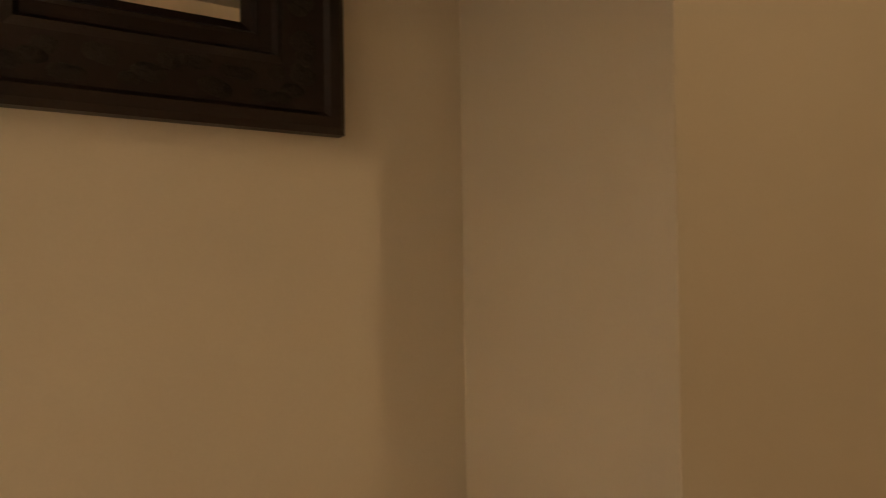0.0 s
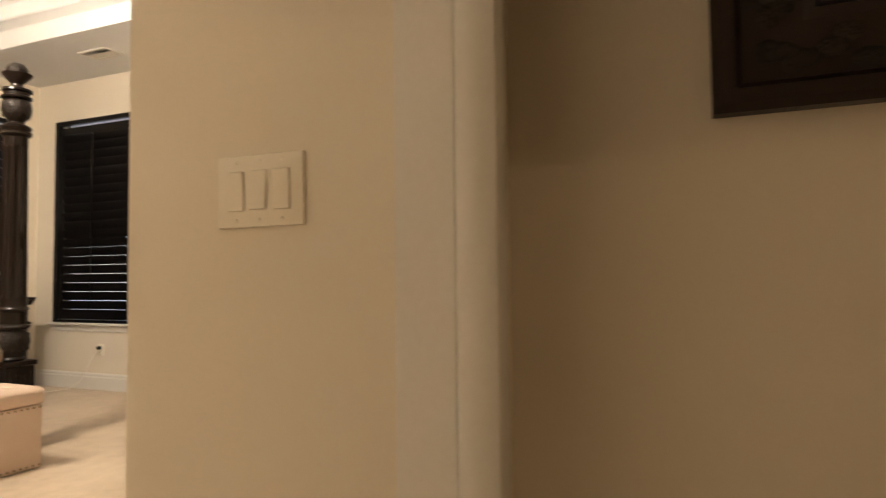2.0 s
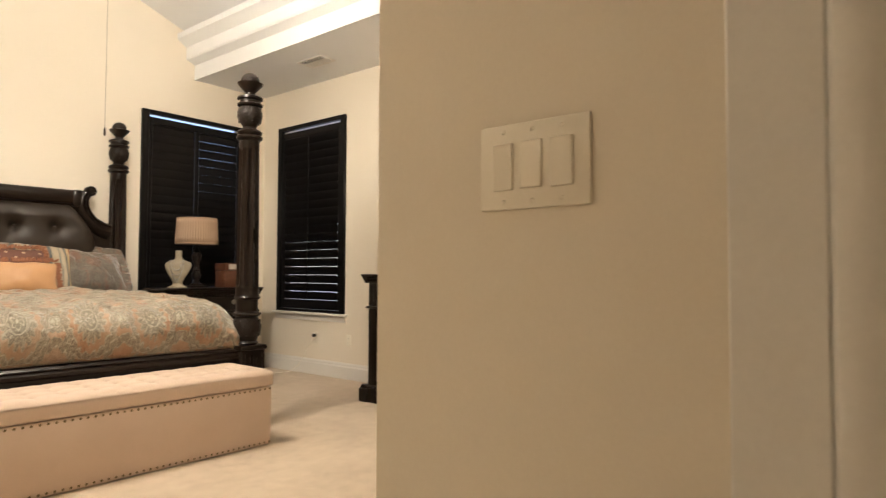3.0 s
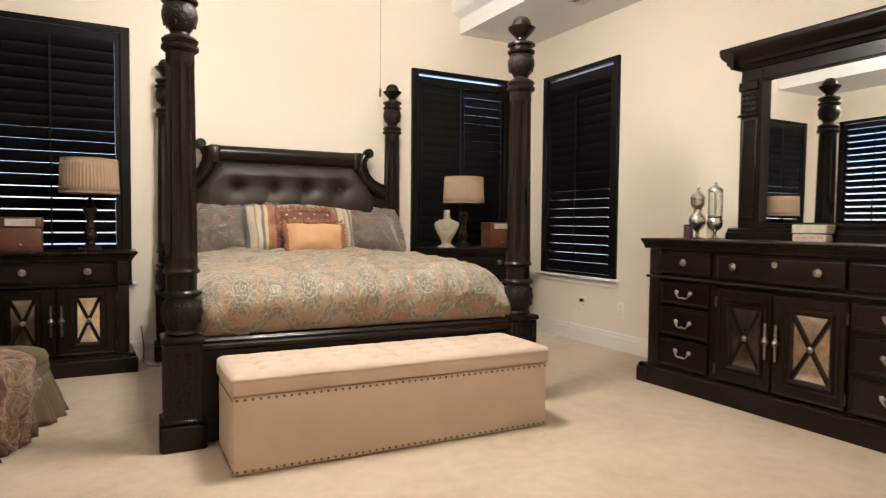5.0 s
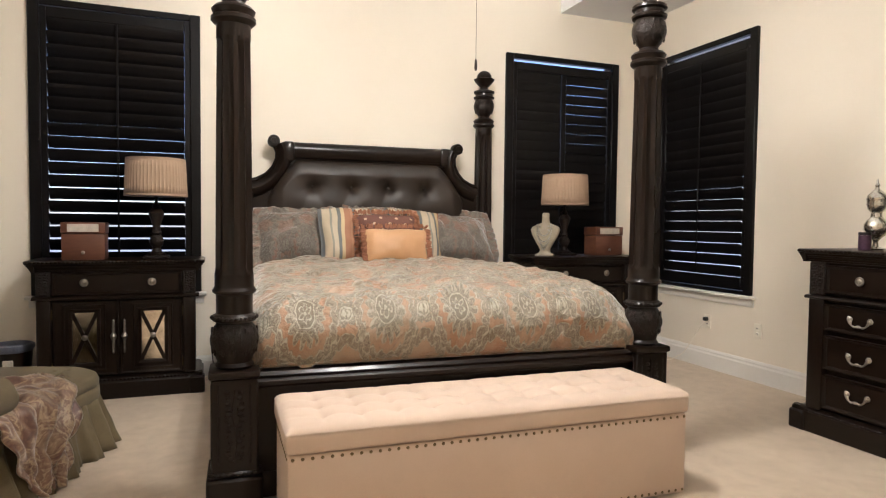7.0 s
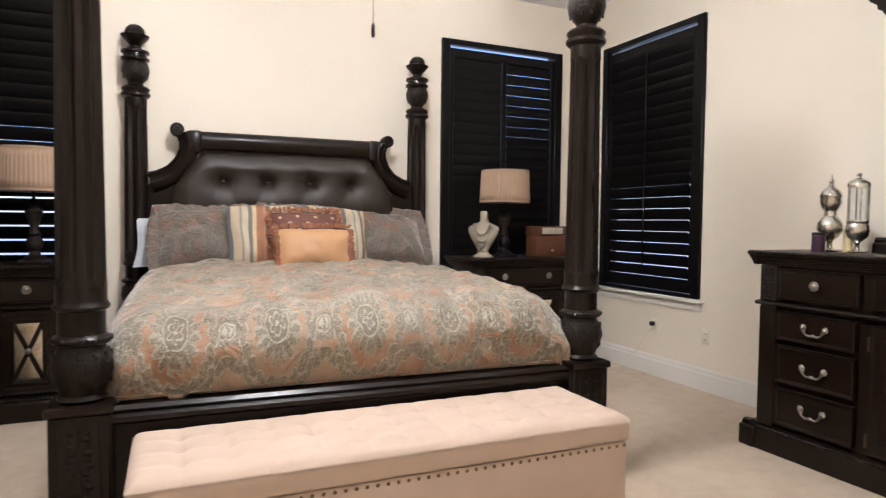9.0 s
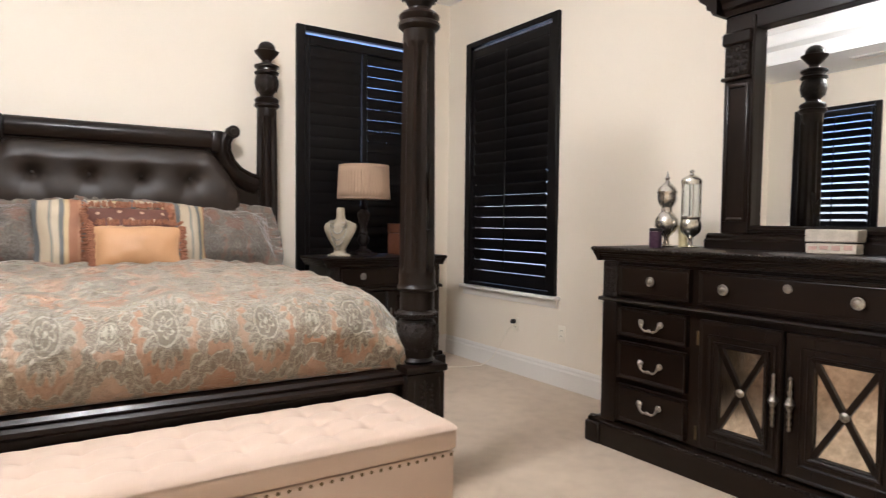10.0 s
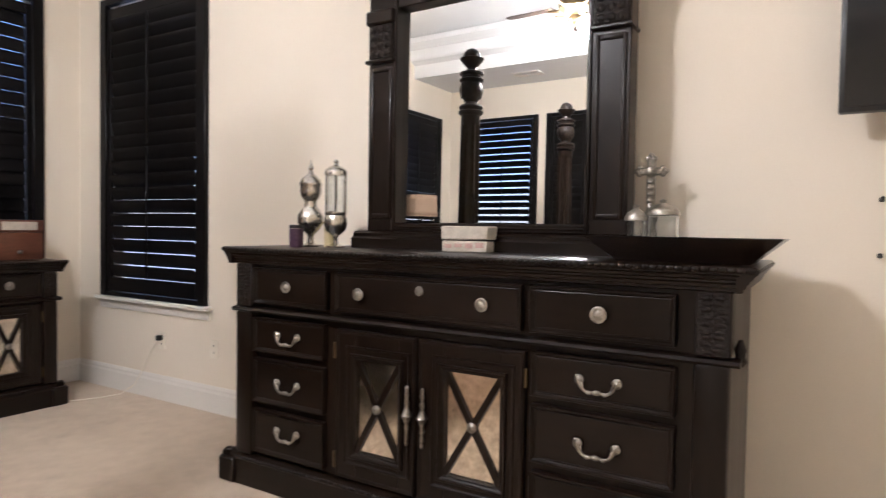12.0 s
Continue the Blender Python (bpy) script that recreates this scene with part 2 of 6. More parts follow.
    bsdf.inputs["Sheen Weight"].default_value = 0.9
    bsdf.inputs["Sheen Roughness"].default_value = 0.3
    c1, c2 = noise_tex(nt, vec0, 9, 3, 0.6, 1.2), noise_tex(nt, vec0, 24, 2, 0.5, 0.8)
    crease = op("ADD", op("MULTIPLY", op("ABSOLUTE", op("SUBTRACT", c1, 0.5)), 9.0), op("MULTIPLY", c2, 3.5))
    bump(nt, bsdf, op("ADD", crease, op("ADD", op("MULTIPLY", op("MAXIMUM", core, rim), 0.35), op("MULTIPLY", weave, 0.7))), 0.50, 0.008)
    return m


def stripe_material():
    m, nt, bsdf, vec = start("striped_cloth", "UV")
    sep = nt.nodes.new("ShaderNodeSeparateXYZ")
    nt.links.new(vec, sep.inputs[0])
    f = calc(nt, "FRACT", calc(nt, "MULTIPLY", sep.outputs[0], 3.9))
    n = nt.nodes.new("ShaderNodeValToRGB")
    n.color_ramp.interpolation = "CONSTANT"
    stops = [(0.0, (0.13, 0.135, 0.135)), (0.12, (0.50, 0.41, 0.29)), (0.34, (0.26, 0.25, 0.21)), (0.40, (0.52, 0.44, 0.32)), (0.54, (0.15, 0.155, 0.15)),
             (0.64, (0.55, 0.42, 0.24)), (0.74, (0.33, 0.15, 0.08)), (0.92, (0.40, 0.20, 0.11))]
    e = n.color_ramp.elements
    e[0].position, e[0].color = stops[0][0], (*stops[0][1], 1)
    e[1].position, e[1].color = stops[1][0], (*stops[1][1], 1)
    for p, c in stops[2:]:
        e.new(p).color = (*c, 1)
    nt.links.new(f, n.inputs["Fac"])
    weave = noise_tex(nt, vec, 300, 3)
    nt.links.new(blend(nt, 0.3, n.outputs["Color"], ramp(nt, weave, [(0.3, (0.6, 0.6, 0.6)), (0.7, (1, 1, 1))]), "MULTIPLY"), bsdf.inputs["Base Color"])
    bsdf.inputs["Roughness"].default_value = 0.7
    bump(nt, bsdf, weave, 0.2, 0.002)
    return m


def dotted_material():
    m, nt, bsdf, vec = start("rust_dotted_cloth", "UV")
    sep = nt.nodes.new("ShaderNodeSeparateXYZ")
    nt.links.new(vec, sep.inputs[0])
    a = calc(nt, "SUBTRACT", calc(nt, "FRACT", calc(nt, "MULTIPLY", calc(nt, "ADD", sep.outputs[0], sep.outputs[1]), 8.5)), 0.5)
    b = calc(nt, "SUBTRACT", calc(nt, "FRACT", calc(nt, "MULTIPLY", calc(nt, "SUBTRACT", sep.outputs[0], sep.outputs[1]), 8.5)), 0.5)
    r = calc(nt, "SQRT", calc(nt, "ADD", calc(nt, "MULTIPLY", a, a), calc(nt, "MULTIPLY", b, b)))
    dot = calc(nt, "LESS_THAN", r, 0.15)
    weave = noise_tex(nt, vec, 260, 3)
    cloth = ramp(nt, weave, [(0.3, (0.085, 0.032, 0.022)), (0.7, (0.165, 0.064, 0.043))])
    nt.links.new(blend(nt, dot, cloth, (0.52, 0.38, 0.27)), bsdf.inputs["Base Color"])
    bsdf.inputs["Roughness"].default_value = 0.6
    bump(nt, bsdf, weave, 0.2, 0.002)
    return m


def throw_material():
    m, nt, bsdf, vec = start("paisley_throw")
    a = noise_tex(nt, vec, 9, 4, 0.6, 1.2)
    b = noise_tex(nt, vec, 33, 2, 0.5, 1.0)
    c = ramp(nt, a, [(0.36, (0.12, 0.052, 0.034)), (0.45, (0.23, 0.135, 0.085)), (0.51, (0.42, 0.32, 0.21)), (0.57, (0.16, 0.080, 0.052)), (0.66, (0.33, 0.235, 0.15))])
    nt.links.new(blend(nt, 0.35, c, ramp(nt, b, [(0.4, (0.35, 0.25, 0.2)), (0.6, (1, 0.95, 0.85))]), "MULTIPLY"), bsdf.inputs["Base Color"])
    bsdf.inputs["Roughness"].default_value = 0.45
    bsdf.inputs["Sheen Weight"].default_value = 0.4
    bump(nt, bsdf, b, 0.3, 0.004)
    return m


def glass_material(name, rough=0.02, tint=(0.92, 0.95, 0.96)):
    m, nt, bsdf, vec = start(name)
    bsdf.inputs["Base Color"].default_value = (*tint, 1)
    bsdf.inputs["Transmission Weight"].default_value = 1.0
    bsdf.inputs["Roughness"].default_value = rough
    bsdf.inputs["IOR"].default_value = 1.45
    return m


def mirror_material(name, tint, rough, spotted=0.0):
    m, nt, bsdf, vec = start(name)
    bsdf.inputs["Metallic"].default_value = 1.0
    age = noise_tex(nt, vec, 18, 5, 0.7)
    dark = tuple(c * (1 - spotted) for c in tint)
    nt.links.new(ramp(nt, age, [(0.35, dark), (0.6, tint)]), bsdf.inputs["Base Color"])
    bsdf.inputs["Roughness"].default_value = rough
    return m


def glow_material(name, colour, strength):
    m, nt, bsdf, vec = start(name)
    bsdf.inputs["Base Color"].default_value = (0.8, 0.8, 0.78, 1)
    bsdf.inputs["Emission Color"].default_value = (*colour, 1)
    bsdf.inputs["Emission Strength"].default_value = strength
    return m


CARPET = carpet_material()
DUVET = damask_material("damask_bedding", (0.165, 0.162, 0.126), (0.375, 0.200, 0.112), (0.53, 0.49, 0.39), (0.367, 0.47), (0.5, -0.10))
SHAM = damask_material("damask_sham", (0.120, 0.112, 0.094), (0.215, 0.120, 0.082), (0.27, 0.25, 0.21), (0.30, 0.38), (0.3, 0.2))
STRIPE, DOTTED, THROW = stripe_material(), dotted_material(), throw_material()
GLASS = glass_material("clear_glass")
PANE = glass_material("window_glass", 0.0, (1, 1, 1))
MIRROR = mirror_material("mirror", (0.90, 0.91, 0.90), 0.01)
OLD_MIRROR = mirror_material("antique_mirror", (0.93, 0.86, 0.74), 0.16, 0.40)
BULB = glow_material("lit_frosted_glass", (1.0, 0.90, 0.76), FAN_GLOW)
HALL_BULB = glow_material("lit_downlight", (1.0, 0.74, 0.44), HALL_GLOW)


# ---- shapes ----
def bx(bm, x0, x1, y0, y1, z0, z1, bevel=0.0, seg=1):
    m = Matrix.Translation(((x0 + x1) / 2, (y0 + y1) / 2, (z0 + z1) / 2)) @ Matrix.Diagonal((abs(x1 - x0), abs(y1 - y0), abs(z1 - z0), 1))
    vs = bmesh.ops.create_cube(bm, size=1, matrix=m)["verts"]
    if bevel:
        es = list({e for v in vs for e in v.link_edges})
        bmesh.ops.bevel(bm, geom=es, offset=bevel, segments=seg, affect="EDGES", profile=0.5)
    return bm


def box(*a, **k):
    return bx(bmesh.new(), *a, **k)


def lathe(bm, prof, at=(0, 0, 0), seg=24, flutes=0, depth=0.0, span=(0, 0), m=None):
    """Turned work: prof is radius and height from the bottom up."""
    m = m or Matrix.Identity(4)
    rings = []
    for r, z in prof:
        row = []
        for i in range(seg):
            a = 2 * math.pi * i / seg
            q = r
            if flutes and span[0] < z < span[1]:
                q = r - depth * (0.5 + 0.5 * math.cos(a * flutes)) ** 0.6
            row.append(bm.verts.new(m @ Vector((at[0] + q * math.cos(a), at[1] + q * math.sin(a), at[2] + z))))
        rings.append(row)
    for lo, hi in zip(rings, rings[1:]):
        for i in range(seg):
            bm.faces.new((lo[i], lo[(i + 1) % seg], hi[(i + 1) % seg], hi[i]))
    if prof[0][0] > 1e-5:
        bm.faces.new(rings[0][::-1])
    if prof[-1][0] > 1e-5:
        bm.faces.new(rings[-1])
    return bm


def prism(bm, outline, axis, a, b):
    """A closed outline pushed along an axis from a to b. The outline is in the two other axes, in order."""
    def put(p, t):
        return {"x": (t, p[0], p[1]), "y": (p[0], t, p[1]), "z": (p[0], p[1], t)}[axis]
    lo = [bm.verts.new(put(p, a)) for p in outline]
    hi = [bm.verts.new(put(p, b)) for p in outline]
    n = len(outline)
    for i in range(n):
        bm.faces.new((lo[i], lo[(i + 1) % n], hi[(i + 1) % n], hi[i]))
    bm.faces.new(lo[::-1])
    bm.faces.new(hi)
    bmesh.ops.recalc_face_normals(bm, faces=bm.faces)
    return bm


def tube(bm, pts, r, seg=8):
    """A round bar through points; r is one radius or one for each point."""
    pts = [Vector(p) for p in pts]
    rs = r if isinstance(r, (list, tuple)) else [r] * len(pts)
    rings = []
    up = Vector((0.123, 0.456, 0.88))
    for i, p in enumerate(pts):
        d = (pts[min(i + 1, len(pts) - 1)] - pts[max(i - 1, 0)]).normalized()
        a = d.cross(up).normalized()
        b = d.cross(a)
        rings.append([bm.verts.new(p + rs[i] * (math.cos(2 * math.pi * k / seg) * a + math.sin(2 * math.pi * k / seg) * b)) for k in range(seg)])
    for lo, hi in zip(rings, rings[1:]):
        for k in range(seg):
            bm.faces.new((lo[k], lo[(k + 1) % seg], hi[(k + 1) % seg], hi[k]))
    bm.faces.new(rings[0][::-1])
    bm.faces.new(rings[-1])
    bmesh.ops.recalc_face_normals(bm, faces=bm.faces)
    return bm


def ball(bm, at, r, squash=(1, 1, 1), u=12, v=8):
    m = Matrix.Translation(at) @ Matrix.Diagonal((r * squash[0], r * squash[1], r * squash[2], 1))
    bmesh.ops.create_uvsphere(bm, u_segments=u, v_segments=v, radius=1, matrix=m)
    return bm


def grid(bm, nu, nv, f, uvf=None):
    """A sheet of nu x nv cells through f(i/nu, j/nv)."""
    vs = [[bm.verts.new(f(i / nu, j / nv)) for i in range(nu + 1)] for j in range(nv + 1)]
    layer = bm.loops.layers.uv.verify() if uvf else None
    for j in range(nv):
        for i in range(nu):
            fc = bm.faces.new((vs[j][i], vs[j][i + 1], vs[j + 1][i + 1], vs[j + 1][i]))
            if uvf:
                for lp, (a, b) in zip(fc.loops, ((i, j), (i + 1, j), (i + 1, j + 1), (i, j + 1))):
                    lp[layer].uv = uvf(a / nu, b / nv)
    return bm


def mesh_of(name, bm, material, soft=38):
    me = bpy.data.meshes.new(name)
    for f in bm.faces:
        f.smooth = True
    bm.to_mesh(me)
    bm.free()
    me.set_sharp_from_angle(angle=radians(soft))
    me.materials.append(material)
    return me


def part(name, bm, material, parent, label="", soft=38):
    ob = new(name, mesh_of(name, bm, material, soft))
    ob.parent = parent
    return tagged(ob, label)


def piece(name, me, parent, m=None):
    ob = new(name, me)
    ob.parent = parent
    if m is not None:
        ob.matrix_local = m
    return ob


def thing(name, label, category, m=None, group="", kind=""):
    ob = new(name)
    ob.empty_display_size = 0.1
    if m is not None:
        ob.matrix_world = m
    return tagged(ob, label, category, group, kind)


def solid(name, bm, material, label, category, m=None, group="", kind="", soft=38):
    ob = new(name, mesh_of(name, bm, material, soft))
    if m is not None:
        ob.matrix_world = m
    return tagged(ob, label, category, group, kind)


def shell(name, bm, material, label):
    return solid(name, bm, material, label, name.split("_")[0], kind="structure", soft=20)


# ---- the setting: floor, walls, ceilings ----
XW, XE, YN, YS = 0.10, 5.57, 7.88, 2.213
SWX = 1.847
# added ground, kept pale to throw daylight up onto the ceiling
shell("ground", box(-60, 60, -60, 60, -0.5, -0.25), BOUNCE_GROUND, "plain pale ground outside, added to bounce daylight into the room")
shell("floor", box(-1.6, XE + 0.2, -2.2, YN + 0.2, -0.2, 0.0), CARPET, "beige cut-pile carpet over the whole floor")


def holed(bm, axis, t0, t1, a0, a1, z1, holes):
    """A wall along an axis from a0 to a1, t0 to t1 thick, with openings (from, to, bottom, top)."""
    def add(p, q, lo, hi):
        if q - p > 1e-4 and hi - lo > 1e-4:
            bx(bm, p, q, t0, t1, lo, hi) if axis == "x" else bx(bm, t0, t1, p, q, lo, hi)
    at = a0
    for h0, h1, b, t in sorted(holes):
        add(at, h0, 0, z1)
        add(h0, h1, 0, b)
        add(h0, h1, t, z1)
        at = h1
    add(at, a1, 0, z1)
    return bm


LWIN, RWIN, EWIN = (0.375, 1.485), (4.105, 5.295), (6.435, 7.560)
W1, W2 = (6.52, 7.52), (5.36, 6.38)
ZB, ZT = 0.67, 2.765
shell("wall_north", holed(bmesh.new(), "x", YN, YN + 0.16, XW - 0.16, XE + 0.16, 4.4, [(*LWIN, ZB, ZT), (*RWIN, ZB, ZT)]), WALL, "cream painted bedroom wall behind the bed")
shell("wall_east", holed(bmesh.new(), "y", XE, XE + 0.16, YS - 0.16, YN, 4.4, [(*EWIN, ZB, ZT)]), WALL, "cream painted bedroom wall behind the dresser")
shell("wall_west", holed(bmesh.new(), "y", XW - 0.16, XW, YS - 0.16, YN, 4.4, [(*W1, ZB, ZT), (*W2, ZB, ZT)]), WALL, "cream painted bedroom wall with shuttered windows")
bm = bx(bmesh.new(), SWX, XE, YS - 0.12, YS, 0, 4.4)
bx(bm, XW, 0.62, YS - 0.12, YS, 0, 4.4)
bx(bm, 0.62, SWX, YS - 0.12, YS, 2.75, 4.4)
shell("wall_south", bm, WALL, "cream painted bedroom wall beside the entry")
bm = bx(bmesh.new(), SWX, SWX + 0.13, 1.665, YS - 0.12, 0, 2.75)
shell("wall_entry_east", bm, WALL, "cream painted short wall with the light switches")
shell("wall_entry_west", box(0.50, 0.62, 1.665, YS - 0.12, 0, 2.75), WALL, "cream painted short wall of the entry")
shell("ceiling_entry", box(0.50, SWX + 0.13, 1.54, YS, 2.75, 2.85), CEIL, "white entry ceiling")
# hall with a shallow niche
bm = bx(bmesh.new(), 1.95, 2.25, 1.567, 1.665, 0, 2.75)
bx(bm, 1.90, 1.95, 1.567, 1.665, 0, 2.75)
bx(bm, 0.30, 0.62, 1.567, 1.665, 0, 2.75)
bx(bm, -1.2, 0.30, 1.567, 1.665, 0, 2.75)
bx(bm, 0.62, 1.90, 1.567, 1.665, 2.44, 2.75)
shell("wall_hall_north", bm, WALL, "tan lit hall wall around the bedroom doorway")
shell("wall_hall_niche", box(2.108, 2.25, 0.05, 1.567, 0, 2.75), WALL, "cream painted niche wall with a framed mirror")
bm = bx(bmesh.new(), 1.5, 2.108, 0.05, 0.194, 0, 2.75, 0.0)
bx(bm, 1.5, 1.65, -2.1, 0.05, 0, 2.75)
shell("wall_hall_east", bm, WALL, "cream painted hall wall beside the niche")
# unseen block, its height chosen to cast the shade edge below the mirror
shell("niche_header", box(1.5, 1.64, 0.194, 1.54, 1.762, 2.75), WALL, "unseen header over the niche, set to cast shade on its wall")
shell("wall_hall_west", box(-1.35, -1.2, -2.1, 1.665, 0, 2.75), WALL, "cream painted hall wall")
shell("wall_hall_south", box(-1.35, 1.65, -2.25, -2.1, 0, 2.75), WALL, "cream painted hall end wall")
shell("ceiling_hall", box(-1.35, 2.25, -2.25, 1.665, 2.75, 2.85), CEIL, "white hall ceiling")

# bedroom ceiling: a raised middle between two lower side bands with stepped trim
def cornice(sgn, xe, xin):
    o = [(xin, 3.20), (xin, 3.36), (xin - sgn * 0.025, 3.375), (xin - sgn * 0.09, 3.40), (xin - sgn * 0.10, 3.42), (xin - sgn * 0.10, 3.53),
         (xin - sgn * 0.13, 3.55), (xin - sgn * 0.20, 3.60), (xin - sgn * 0.20, 3.66), (xe, 3.66), (xe, 3.20)]
    return prism(bmesh.new(), o, "y", YS, YN)


shell("ceiling_band_east", cornice(1, XE, 4.66), CEIL, "white lowered ceiling band with stepped trim")
shell("ceiling_band_west", cornice(-1, XW, 1.02), CEIL, "white lowered ceiling band with stepped trim")
bm = prism(bmesh.new(), [(4.66, 3.66), (3.45, 4.10), (2.23, 4.10), (1.02, 3.66), (1.02, 3.80), (2.15, 4.22), (3.53, 4.22), (4.66, 3.80)], "y", YS, YN)
shell("ceiling", bm, CEIL, "white sloping ceiling with a flat middle")
shell("roof", box(XW - 0.2, XE + 0.2, YS - 0.2, YN + 0.2, 4.4, 4.5), CEIL, "plain cover above the ceiling")

# baseboards
def base_run(axis, face, sgn, a0, a1):
    o = [(face, 0.0), (face + sgn * 0.018, 0.0), (face + sgn * 0.018, 0.12), (face + sgn * 0.012, 0.135), (face + sgn * 0.012, 0.148), (face + sgn * 0.005, 0.165), (face, 0.165)]
    if axis == "y":
        return prism(bmesh.new(), o, "y", a0, a1)
    return prism(bmesh.new(), o, "x", a0, a1)


for n, (ax, face, sgn, a0, a1) in enumerate([("y", XE, -1, YS + 0.02, YN - 0.02), ("x", YN, -1, XW + 0.02, XE - 0.001), ("y", XW, 1, YS, YN - 0.02), ("x", YS, 1, SWX, XE - 0.02)]):
    shell("baseboard_%d" % (n + 1), base_run(ax, face, sgn, a0, a1), WHITE, "white moulded baseboard along the wall")

# door jamb of the bedroom doorway
jamb = thing("door_frame", "white painted door jamb with a dark strike plate", "door frame", kind="structure")
part("jamb", box(1.838, 1.900, 1.567, 1.664, 0, 2.36, 0.003), WHITE, jamb)
part("casing", prism(bmesh.new(), [(1.838, 1.566), (1.829, 1.560), (1.826, 1.545), (1.829, 1.520), (1.836, 1.505), (1.850, 1.498), (1.885, 1.505), (1.905, 1.520), (1.915, 1.530), (1.920, 1.566)], "z", 0, 2.44), WHITE, jamb)
part("head", box(0.60, 1.86, 1.535, 1.665, 2.36, 2.44, 0.003), WHITE, jamb)
part("jamb", box(0.62, 0.70, 1.535, 1.665, 0, 2.36, 0.003), WHITE, jamb)
part("strike_plate", box(1.830, 1.840, 1.622, 1.652, 0.61, 0.742, 0.002), BLACK, jamb, "black metal strike plate")


# ---- windows with plantation shutters ----
LOUVRE_CACHE = {}


def louvre_mesh(w):
    key = round(w, 3)
    if key not in LOUVRE_CACHE:
        o = [(0.048 * math.cos(a), 0.0055 * math.sin(a)) for a in [2 * math.pi * k / 10 for k in range(10)]]
        LOUVRE_CACHE[key] = mesh_of("louvre", prism(bmesh.new(), o, "x", -w / 2, w / 2), SHUTTER)
    return LOUVRE_CACHE[key]


def window(name, m, w, z0, z1, label, tilt=57.0, blind_half=False, split=1.47, rise=8, slit=0.026):
    win = thing(name, label, "window", m, kind="structure")
    h = w / 2
    fr = 0.062
    bm = bmesh.new()
    for a, b, c, d in ((-h - 0.012, -h + fr, z0 - 0.0, z1 + 0.012), (h - fr, h + 0.012, z0 - 0.0, z1 + 0.012)):
        bx(bm, a, b, -0.03, 0.02, c, d, 0.006)
    part("shutter_frame_side", bm, SHUTTER, win)
    part("shutter_frame_head", box(-h + fr, h - fr, -0.028, 0.02, z1 - 0.034, z1 + 0.012, 0.004), SHUTTER, win)
    part("shutter_frame_foot", box(-h + fr, h - fr, -0.028, 0.02, z0, z0 + 0.03, 0.004), SHUTTER, win)
    # hinged panel, a slit short of the head so that daylight shows there
    p0, p1 = z0 + 0.034, z1 - 0.034 - slit
    st = 0.042
    inner = h - fr + 0.002
    bm = bx(bmesh.new(), -inner, -inner + st, -0.014, 0.014, p0, p1, 0.003)
    part("panel_stile", bm, SHUTTER, win)
    part("panel_stile", box(inner - st, inner, -0.014, 0.014, p0, p1, 0.003), SHUTTER, win)
    part("top_rail", box(-inner + st, inner - st, -0.014, 0.014, p1 - 0.075, p1, 0.003), SHUTTER, win)
    part("bottom_rail", box(-inner + st, inner - st, -0.014, 0.014, p0, p0 + 0.10, 0.003), SHUTTER, win)
    lo, hi = p0 + 0.10 + 0.046, p1 - 0.075 - 0.046
    n = round((hi - lo) / 0.0905)
    wid = 2 * (inner - st) - 0.002
    if blind_half:
        part("middle_stile", box(-0.024, 0.024, -0.016, 0.014, p0 + 0.10, p1 - 0.075, 0.003), SHUTTER, win)
        cols = [(-(inner - st) / 2 - 0.012, inner - st - 0.032, 88.0), ((inner - st) / 2 + 0.012, inner - st - 0.032, -78.5)]
    else:
        cols = [(0.0, wid, tilt)]
    for cx, cw, tl in cols:
        me = louvre_mesh(cw)
        for k in range(n + 1):
            z = lo + (hi - lo) * k / n
            jit = random.uniform(-1.0, 1.0)
            piece("louvre", me, win, pose(cx, 0.0, z, -(min(88.0, tl + (0 if z < split else rise)) if tl > 0 else tl) + jit * (abs(tl) < 80), 0, 0))
    bm = bmesh.new()
    half = (lo + hi) / 2
    for a, b in ((lo - 0.03, half - 0.01), (half + 0.01, hi + 0.03)):
        bx(bm, -0.007, 0.007, -0.052, -0.040, a, b, 0.003)
    if not blind_half:
        part("tilt_rod", bm, SHUTTER, win)
    else:
        bm.free()
    part("window_sill", box(-h - 0.05, h + 0.05, -0.055, 0.10, z0 - 0.028, z0 - 0.002, 0.006), WHITE, win, "white painted sill")
    part("apron", prism(bmesh.new(), [(0.0, z0 - 0.09), (-0.012, z0 - 0.09), (-0.016, z0 - 0.075), (-0.016, z0 - 0.04), (-0.022, z0 - 0.028), (0.0, z0 - 0.028)], "x", -h - 0.03, h + 0.03), WHITE, win)
    bm = bx(bmesh.new(), -h, h, 0.10, 0.15, z0, z0 + 0.05)
    bx(bm, -h, h, 0.10, 0.15, z1 - 0.005, z1)
    bx(bm, -h, -h + 0.05, 0.10, 0.15, z0 + 0.05, z1 - 0.005)
    bx(bm, h - 0.05, h, 0.10, 0.15, z0 + 0.05, z1 - 0.005)
    part("sash", bm, WHITE, win)
    pane = part("pane", box(-h + 0.05, h - 0.05, 0.120, 0.126, z0 + 0.05, z1 - 0.005), PANE, win)
    pane.visible_shadow = False
    return win


def mid(p):
    return (p[0] + p[1]) / 2, p[1] - p[0]


